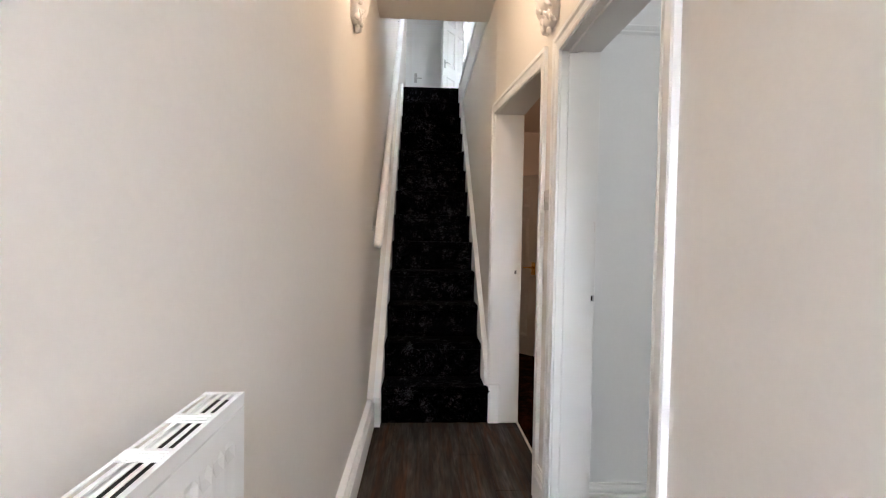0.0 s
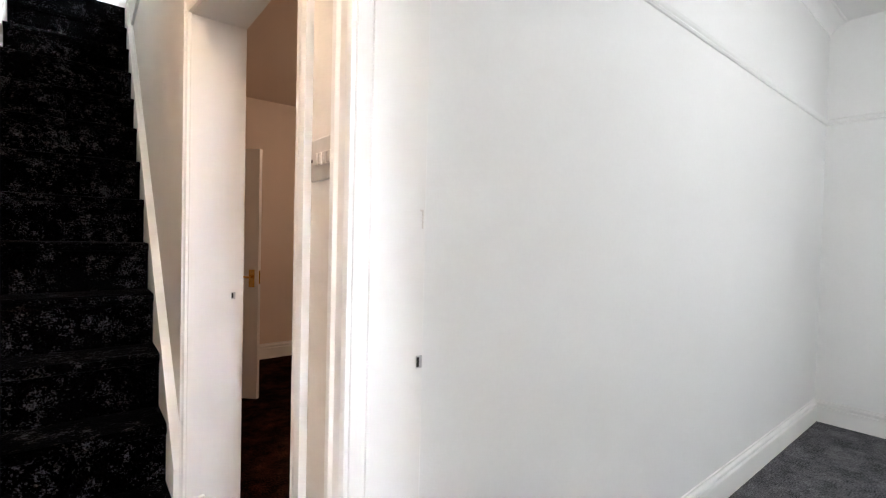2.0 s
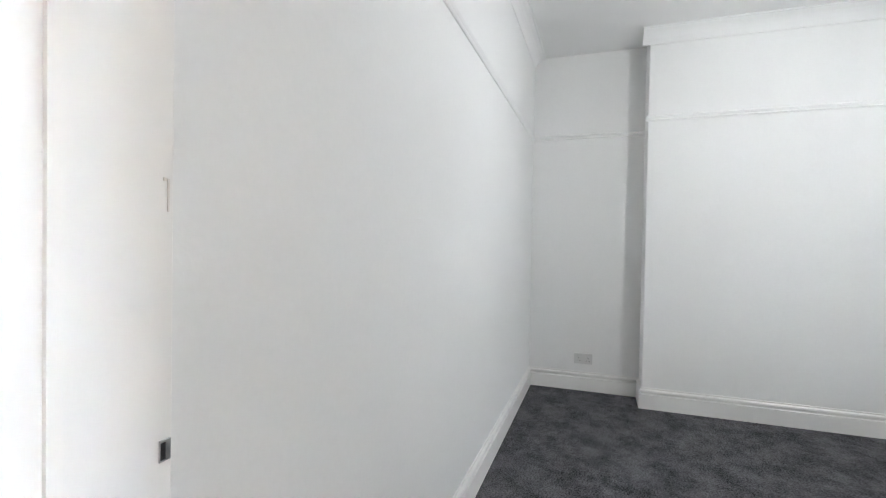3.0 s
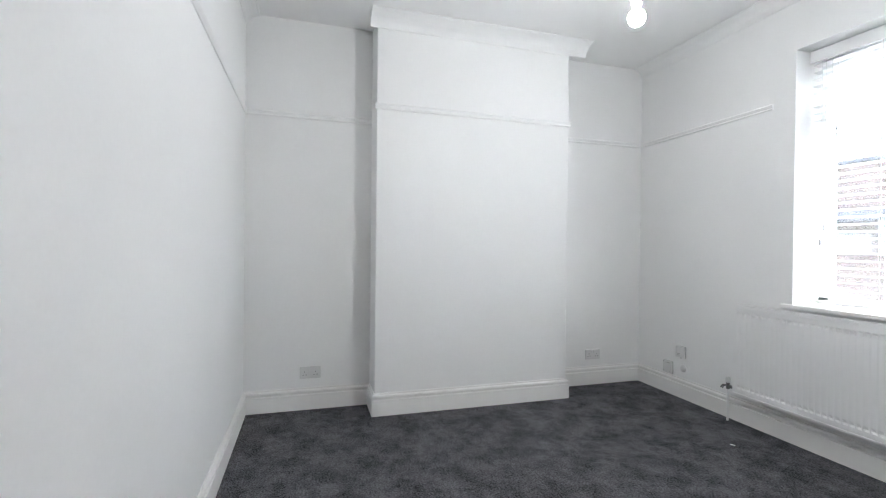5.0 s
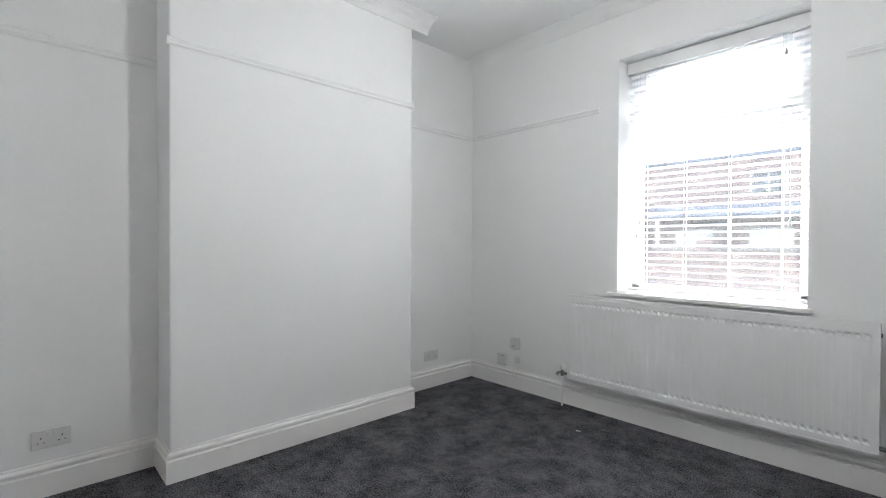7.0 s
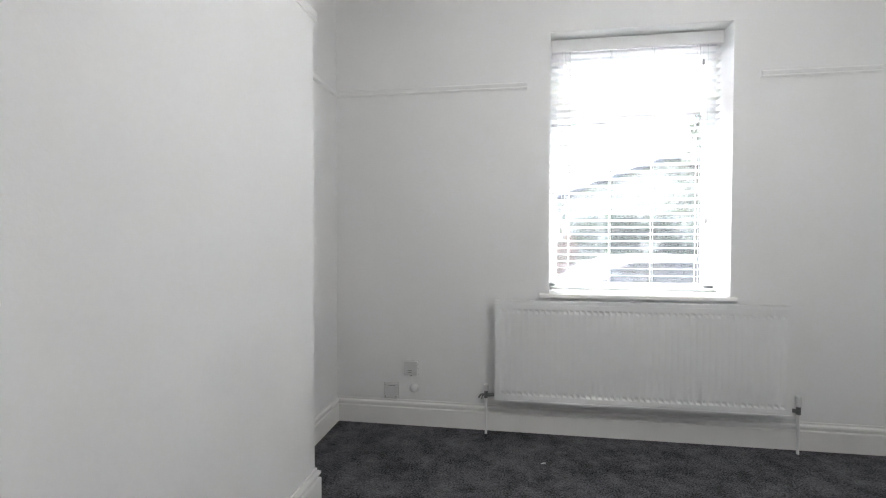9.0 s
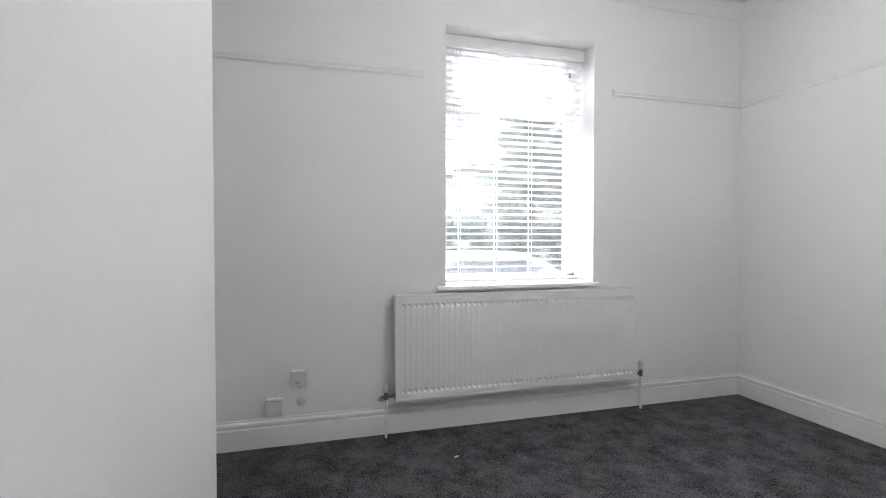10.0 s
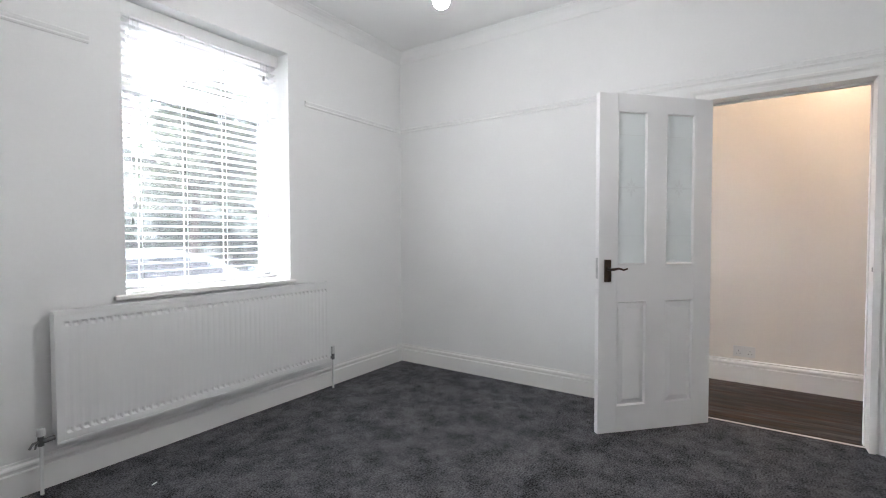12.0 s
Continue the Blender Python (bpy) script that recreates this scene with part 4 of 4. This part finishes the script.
a = wall_box(3.590, 0.370, 0.088, 0.092, ((-0.005, -0.016, 0.030), (-0.005, -0.028, 0.026)), "white plastic telephone master socket on the wall")
part("stub", rod((0, 0.012, -0.052), (0, 0.012, -0.044), 0.006, 8), shadow_gap, a)
b = wall_box(3.722, 0.218, 0.092, 0.100, ((-0.030, 0.034, 0.045),), "white plastic broadband box above the skirting")
for x, z in ((0.038, 0.042), (0.036, -0.036), (-0.034, -0.036)):
    part("screw", turned([(0.003, 0), (0.003, 0.0008), (0.001, 0.001)], 8, m=Matrix.Translation((x, 0.028, z)) @ Matrix.Rotation(radians(-90), 4, "X")), shadow_gap, b)
disc = thing("cable_cover", (3.575, YW, 0.238), "round white plastic cable cover on the wall", "cable cover")
smooth(part("dome", turned([(0.030, 0), (0.029, 0.006), (0.020, 0.013), (0.004, 0.015)], 20, m=Matrix.Rotation(radians(-90), 4, "X")), plastic, disc))

# ---- pendant lamps ----
def pendant(at, top, glow, label, r=0.034):
    p = thing("pendant_lamp", (at[0], at[1], 0), label, "pendant lamp")
    z = at[2]
    part("ceiling_rose", turned([(0.045, top), (0.045, top - 0.008), (0.030, top - 0.022), (0.010, top - 0.03)], 20), plastic, p)
    part("flex", rod((0, 0, z + 0.11), (0, 0, top - 0.02), 0.003, 8), plastic, p)
    part("lamp_holder", turned([(0.008, z + 0.125), (0.016, z + 0.115), (0.019, z + 0.075), (0.021, z + 0.066), (0.021, z + 0.052), (0.016, z + 0.046)], 18), plastic, p)
    part("shade_ring", turned([(0.0212, z + 0.070), (0.0235, z + 0.068), (0.0235, z + 0.062), (0.0212, z + 0.060)], 18), shadow_gap, p, "dark retaining ring")
    prof = [(0.013, z + 0.055), (0.015, z + 0.042)]
    prof += [(r * math.sin(t), z - r * math.cos(t)) for t in (math.pi * k / 12 for k in range(10, 0, -1))]
    prof += [(0.003, z - r)]
    smooth(part("bulb", turned(prof, 20), glow, p, "lit frosted light bulb"))
    return p


pendant((2.19, 0.15, 2.14), TOP, bulb_mat, "bare lit bulb hanging from the white ceiling")
pendant((-0.10, 1.90, 2.58), TOP, hall_bulb_mat, "bare warm lit bulb hanging in the hall")
# unseen lamp, added to give the rear room its warm glow
pendant((2.2, 3.9, 2.25), 2.56, rear_fill_mat, "unseen warm bulb added to light the rear room")

scrap = thing("paper_scrap", (2.785, -1.085, 0.002), "tiny white scrap lying on the charcoal carpet", "litter")
part("scrap_body", boxes(((-0.014, -0.004, 0), (0.014, 0.004, 0.003)), bevel=0.001), plastic, scrap, at=pose(0, 0, 0, 0, 0, 25))


# ---- outside ----
G = -0.42
bm = bmesh.new()
bmesh.ops.create_grid(bm, x_segments=1, y_segments=1, size=600)
for v in bm.verts:
    v.co.z = G - 0.13
fixed("ground", bm, earth, "grass and earth around the street", "ground")
fixed("road", boxes(((-60, -10.5, G - 0.2), (60, -4.2, G - 0.10))), asphalt, "grey asphalt street", "road")
pave = fixed("pavement", boxes(((-60, -4.2, G - 0.2), (60, YW - T, G - 0.012)), ((-60, -13, G - 0.2), (60, -10.5, G - 0.012))), paving, "pale paved footways along the street", "pavement")

terrace = thing("terrace_house", (0, 0, 0), "red brick terrace across the street with white windows", "house")
TX0, TX1, TY, TH = 4.1, 17.0, -21.0, 4.95
part("wall", boxes(((TX0, TY - 6, G - 0.2), (TX1, TY, TH))), brick_mat, terrace, "red brick front wall")
part("roof", boxes(((TX0 - 0.1, TY - 6.1, TH), (TX1 + 0.1, TY + 0.12, TH + 0.14))), slate, terrace, "dark slate edge and gutter")
bm = bmesh.new()
for x0, x1 in ((TX0, TX1),):
    vs = [(x0, TY, 2.95), (x1, TY, 2.95), (x1, TY + 1.1, 2.5), (x0, TY + 1.1, 2.5), (x0, TY, 2.45), (x1, TY, 2.45), (x1, TY + 1.1, 2.40), (x0, TY + 1.1, 2.40)]
    v = [bm.verts.new(p) for p in vs]
    for f in ((0, 1, 2, 3), (7, 6, 5, 4), (3, 2, 6, 7), (0, 3, 7, 4), (1, 5, 6, 2)):
        bm.faces.new([v[i] for i in f])
part("porch_roof", bm, slate, terrace, "blue-grey slate roof over the bays")
for x in (5.1, 8.0, 10.9, 13.8):
    if x < 6:
        w = part("window", boxes(((x, TY - 0.02, 3.25), (x + 1.3, TY + 0.03, 4.35))), upvc, terrace, "white framed upper window")
        for k in (0, 1):
            for z0, z1 in ((3.33, 3.85), (3.93, 4.28)):
                part("pane", boxes(((x + 0.08 + k * 0.61, TY + 0.031, z0), (x + 0.61 + k * 0.61, TY + 0.036, z1))), car_glass, w)
    part("post", boxes(((x + 1.7, TY + 0.95, G - 0.1), (x + 1.85, TY + 1.08, 2.42))), upvc, terrace, "white porch post")
    part("ground_window", boxes(((x - 0.2, TY - 0.02, 0.4), (x + 1.3, TY + 0.03, 1.9))), upvc, terrace, "white framed ground floor window")

gable = thing("gable_house", (0, 0, 0), "white rendered house with a shallow gable roof", "house")
bm = bmesh.new()
fr = [(2.9, G - 0.2), (2.9, 2.3), (-4.0, 4.75), (-10.9, 2.3), (-10.9, G - 0.2)]
for y in (-20.5, -30):
    ring = [bm.verts.new((x, y, z)) for x, z in fr]
    if y == -20.5:
        first = ring
bm.faces.new(first)
bm.faces.new(ring[::-1])
for i in range(5):
    j = (i + 1) % 5
    bm.faces.new((first[i], ring[i], ring[j], first[j]))
part("wall", bm, render_wall, gable, "white rendered gable wall")
bm = bmesh.new()
for s in (1, -1):
    a = [(-4.0, 4.78), (-4.0 + s * 7.3, 2.19), (-4.0 + s * 7.3, 2.37), (-4.0, 4.98)]
    r0 = [bm.verts.new((x, -20.2, z)) for x, z in a]
    r1 = [bm.verts.new((x, -30.2, z)) for x, z in a]
    bm.faces.new(r0)
    bm.faces.new(r1[::-1])
    for i in range(4):
        j = (i + 1) % 4
        bm.faces.new((r0[i], r1[i], r1[j], r0[j]))
part("roof", bm, slate, gable, "dark slate verge and roof")
for x in (-1.2, -7.5):
    part("window", boxes(((x, -20.52, 0.4), (x + 1.6, -20.46, 1.6))), upvc, gable, "white framed window")

wall = thing("garden_wall", (0, 0, 0), "low red brick garden wall across the street", "garden wall")
part("wall_body", boxes(((0.6, -15.5, G - 0.15), (14.0, -15.25, 1.05))), brick_mat, wall)
part("coping", boxes(((0.55, -15.55, 1.05), (14.05, -15.2, 1.13)), bevel=0.02), paving, wall)
for x in (0.7, 3.4, 6.2, 9.0):
    part("pier", boxes(((x, -15.6, G - 0.15), (x + 0.4, -15.15, 1.45)), bevel=0.01), brick_mat, wall)


def leaves(centres, count, spread, size, seed):
    """Many small bent leaves scattered in clumps."""
    rng = random.Random(seed)
    verts, faces = [], []
    for _ in range(count):
        cx, cy, cz, cr = rng.choice(centres)
        while True:
            p = Vector((rng.uniform(-1, 1), rng.uniform(-1, 1), rng.uniform(-1, 1)))
            if 0.15 < p.length < 1:
                break
        p = Vector((cx, cy, cz)) + p * cr
        q = Euler((rng.uniform(0, 6.28), rng.uniform(0, 6.28), rng.uniform(0, 6.28))).to_matrix()
        s = size * rng.uniform(0.6, 1.3)
        n = len(verts)
        for v in ((-s, 0, 0), (0, -s * 0.5, s * 0.12), (s, 0, 0), (0, s * 0.5, s * 0.12)):
            verts.append(p + q @ Vector(v))
        faces += [(n, n + 1, n + 2), (n, n + 2, n + 3)]
    me = bpy.data.meshes.new("leaves")
    me.from_pydata(verts, [], faces)
    return me


def plant(name, me, material, parent, label):
    me.materials.append(material)
    o = new(name, me)
    o.parent = parent
    return tagged(o, label)


hedge = thing("hedge", (0, 0, 0), "clipped green garden hedge along the far footway", "hedge")
rng = random.Random(4)
cs = [(rng.uniform(-12, 0.6), -14.6 + rng.uniform(-0.5, 0.5), rng.uniform(0.0, 1.75), rng.uniform(0.3, 0.5)) for _ in range(190)]
plant("leaf_mass", leaves(cs, 26000, 1, 0.075, 5), hedge_mat, hedge, "dense small green leaves")
bm = bmesh.new()
for i in range(24):
    x = -11.8 + i * 0.52
    loop3([(x, -14.6, G - 0.15), (x + 0.1, -14.55, 0.6), (x - 0.05, -14.6, 1.3)], [0.03, 0.02, 0.01], 6, bm)
part("stems", bm, bark, hedge)


def tree(at, height, crown_r, seed, label):
    t = thing("tree", at, label, "tree", "street trees")
    rng = random.Random(seed)
    bm = bmesh.new()
    h = height
    loop3([(0, 0, -0.3), (0.05, 0, h * 0.18), (-0.04, 0.05, h * 0.38), (0.08, 0, h * 0.6), (0, 0, h * 0.85)], [0.17, 0.14, 0.11, 0.07, 0.02], 10, bm)
    centres = []
    for k in range(16):
        a = k * 2.4
        z0 = h * (0.32 + 0.033 * k)
        L = crown_r * (1.05 - 0.035 * k) * rng.uniform(0.75, 1.1)
        e = Vector((math.cos(a) * L, math.sin(a) * L, z0 + L * 0.45))
        loop3([(0, 0, z0), (e.x * 0.5, e.y * 0.5, z0 + L * 0.15), e], [0.05, 0.03, 0.01], 6, bm)
        for f in (0.45, 0.75, 1.0):
            centres.append((e.x * f + rng.uniform(-0.2, 0.2), e.y * f + rng.uniform(-0.2, 0.2), z0 + L * 0.45 * f + rng.uniform(-0.1, 0.3), rng.uniform(0.35, 0.7)))
    part("trunk", bm, bark, t, "tapered trunk with limbs")
    plant("crown", leaves(centres, 9000, 1, 0.085, seed + 1), leaf_mat, t, "loose crown of small green leaves")
    return t


tree((-6.2, -13.4, G - 0.1), 7.6, 2.3, 11, "young street tree with a loose light green crown")
tree((-10.5, -14.0, G - 0.1), 9.5, 2.8, 21, "taller street tree with a full green crown")
tree((-3.5, -12.9, G - 0.1), 7.2, 1.7, 31, "small street tree with thin green foliage")


def car(at, turn, paint, label):
    c = thing("car", at, label, "car", "parked cars")
    c.rotation_euler = (0, 0, radians(turn))
    bm = bmesh.new()
    outline = [(-2.05, 0.30), (-2.12, 0.55), (-2.05, 0.85), (-1.75, 0.95), (-1.30, 1.30), (-0.80, 1.45), (0.10, 1.47), (0.65, 1.33), (1.15, 0.98), (1.85, 0.84), (2.08, 0.62), (2.10, 0.32)]
    rows = []
    for y, k in ((-0.86, 0.93), (-0.80, 1.0), (0.80, 1.0), (0.86, 0.93)):
        rows.append([bm.verts.new((x, y * (1 if z < 1.0 else 0.82), 0.3 + (z - 0.3) * k)) for x, z in outline])
    for p, q in zip(rows, rows[1:]):
        for i in range(len(outline)):
            j = (i + 1) % len(outline)
            bm.faces.new((p[i], q[i], q[j], p[j]))
    bm.faces.new(rows[0])
    bm.faces.new(rows[-1][::-1])
    part("body", bm, paint, c)
    for s in (-1, 1):
        bm = bmesh.new()
        v = [bm.verts.new((x, s * y, z)) for x, z, y in ((-1.35, 0.98, 0.872), (-1.05, 1.27, 0.74), (-0.75, 1.36, 0.72), (0.10, 1.37, 0.72), (0.55, 1.26, 0.74), (0.95, 0.98, 0.872))]
        w = [bm.verts.new(p.co + Vector((0, -s * 0.03, 0))) for p in v]
        bm.faces.new(v)
        bm.faces.new(w[::-1])
        for i in range(6):
            j = (i + 1) % 6
            bm.faces.new((v[i], v[j], w[j], w[i]))
        part("side_window", bm, car_glass, c, "dark side glass")
        for x in (-1.3, 1.3):
            wh = part("wheel", rod((x, s * 0.70, 0.32), (x, s * 0.88, 0.32), 0.32, 20), rubber, c)
            part("rim", rod((x, s * 0.875, 0.32), (x, s * 0.89, 0.32), 0.2, 16), steel, wh)
    for y in (-0.6, 0.6):
        part("headlight", boxes(((2.02, y - 0.16, 0.62), (2.10, y + 0.16, 0.76)), bevel=0.02), car_glass, c)
    return c


car((0.4, -6.6, G - 0.10), 180, car_silver, "silver hatchback parked by the near kerb")
car((-5.6, -9.6, G - 0.10), 0, car_blue, "dark blue car parked by the far kerb")
car((7.2, -6.6, G - 0.10), 180, car_blue, "dark blue car parked further along the street")

# ---- pieces of the setting ----
plank_cache = {}
row = 0
x = HL
rng = random.Random(9)
while x < RL - 0.021:
    w = min(0.178, RL - 0.02 - x)
    y = YW - rng.uniform(0.1, 1.1)
    while y < 2.95:
        a, b = max(y, YW), min(y + 1.22, 2.95)
        if b - a > 0.02:
            key = (round(w, 3), round(b - a, 3))
            if key not in plank_cache:
                plank_cache[key] = mesh_of("plank", box((0.0006, 0.0006, -0.005), (w - 0.0006, b - a - 0.0006, 0.0), 0.0008), timber)
            o = new("plank", plank_cache[key])
            o.parent = hall_floor
            o.location = (x, a, 0)
        y += 1.22
    x += 0.178
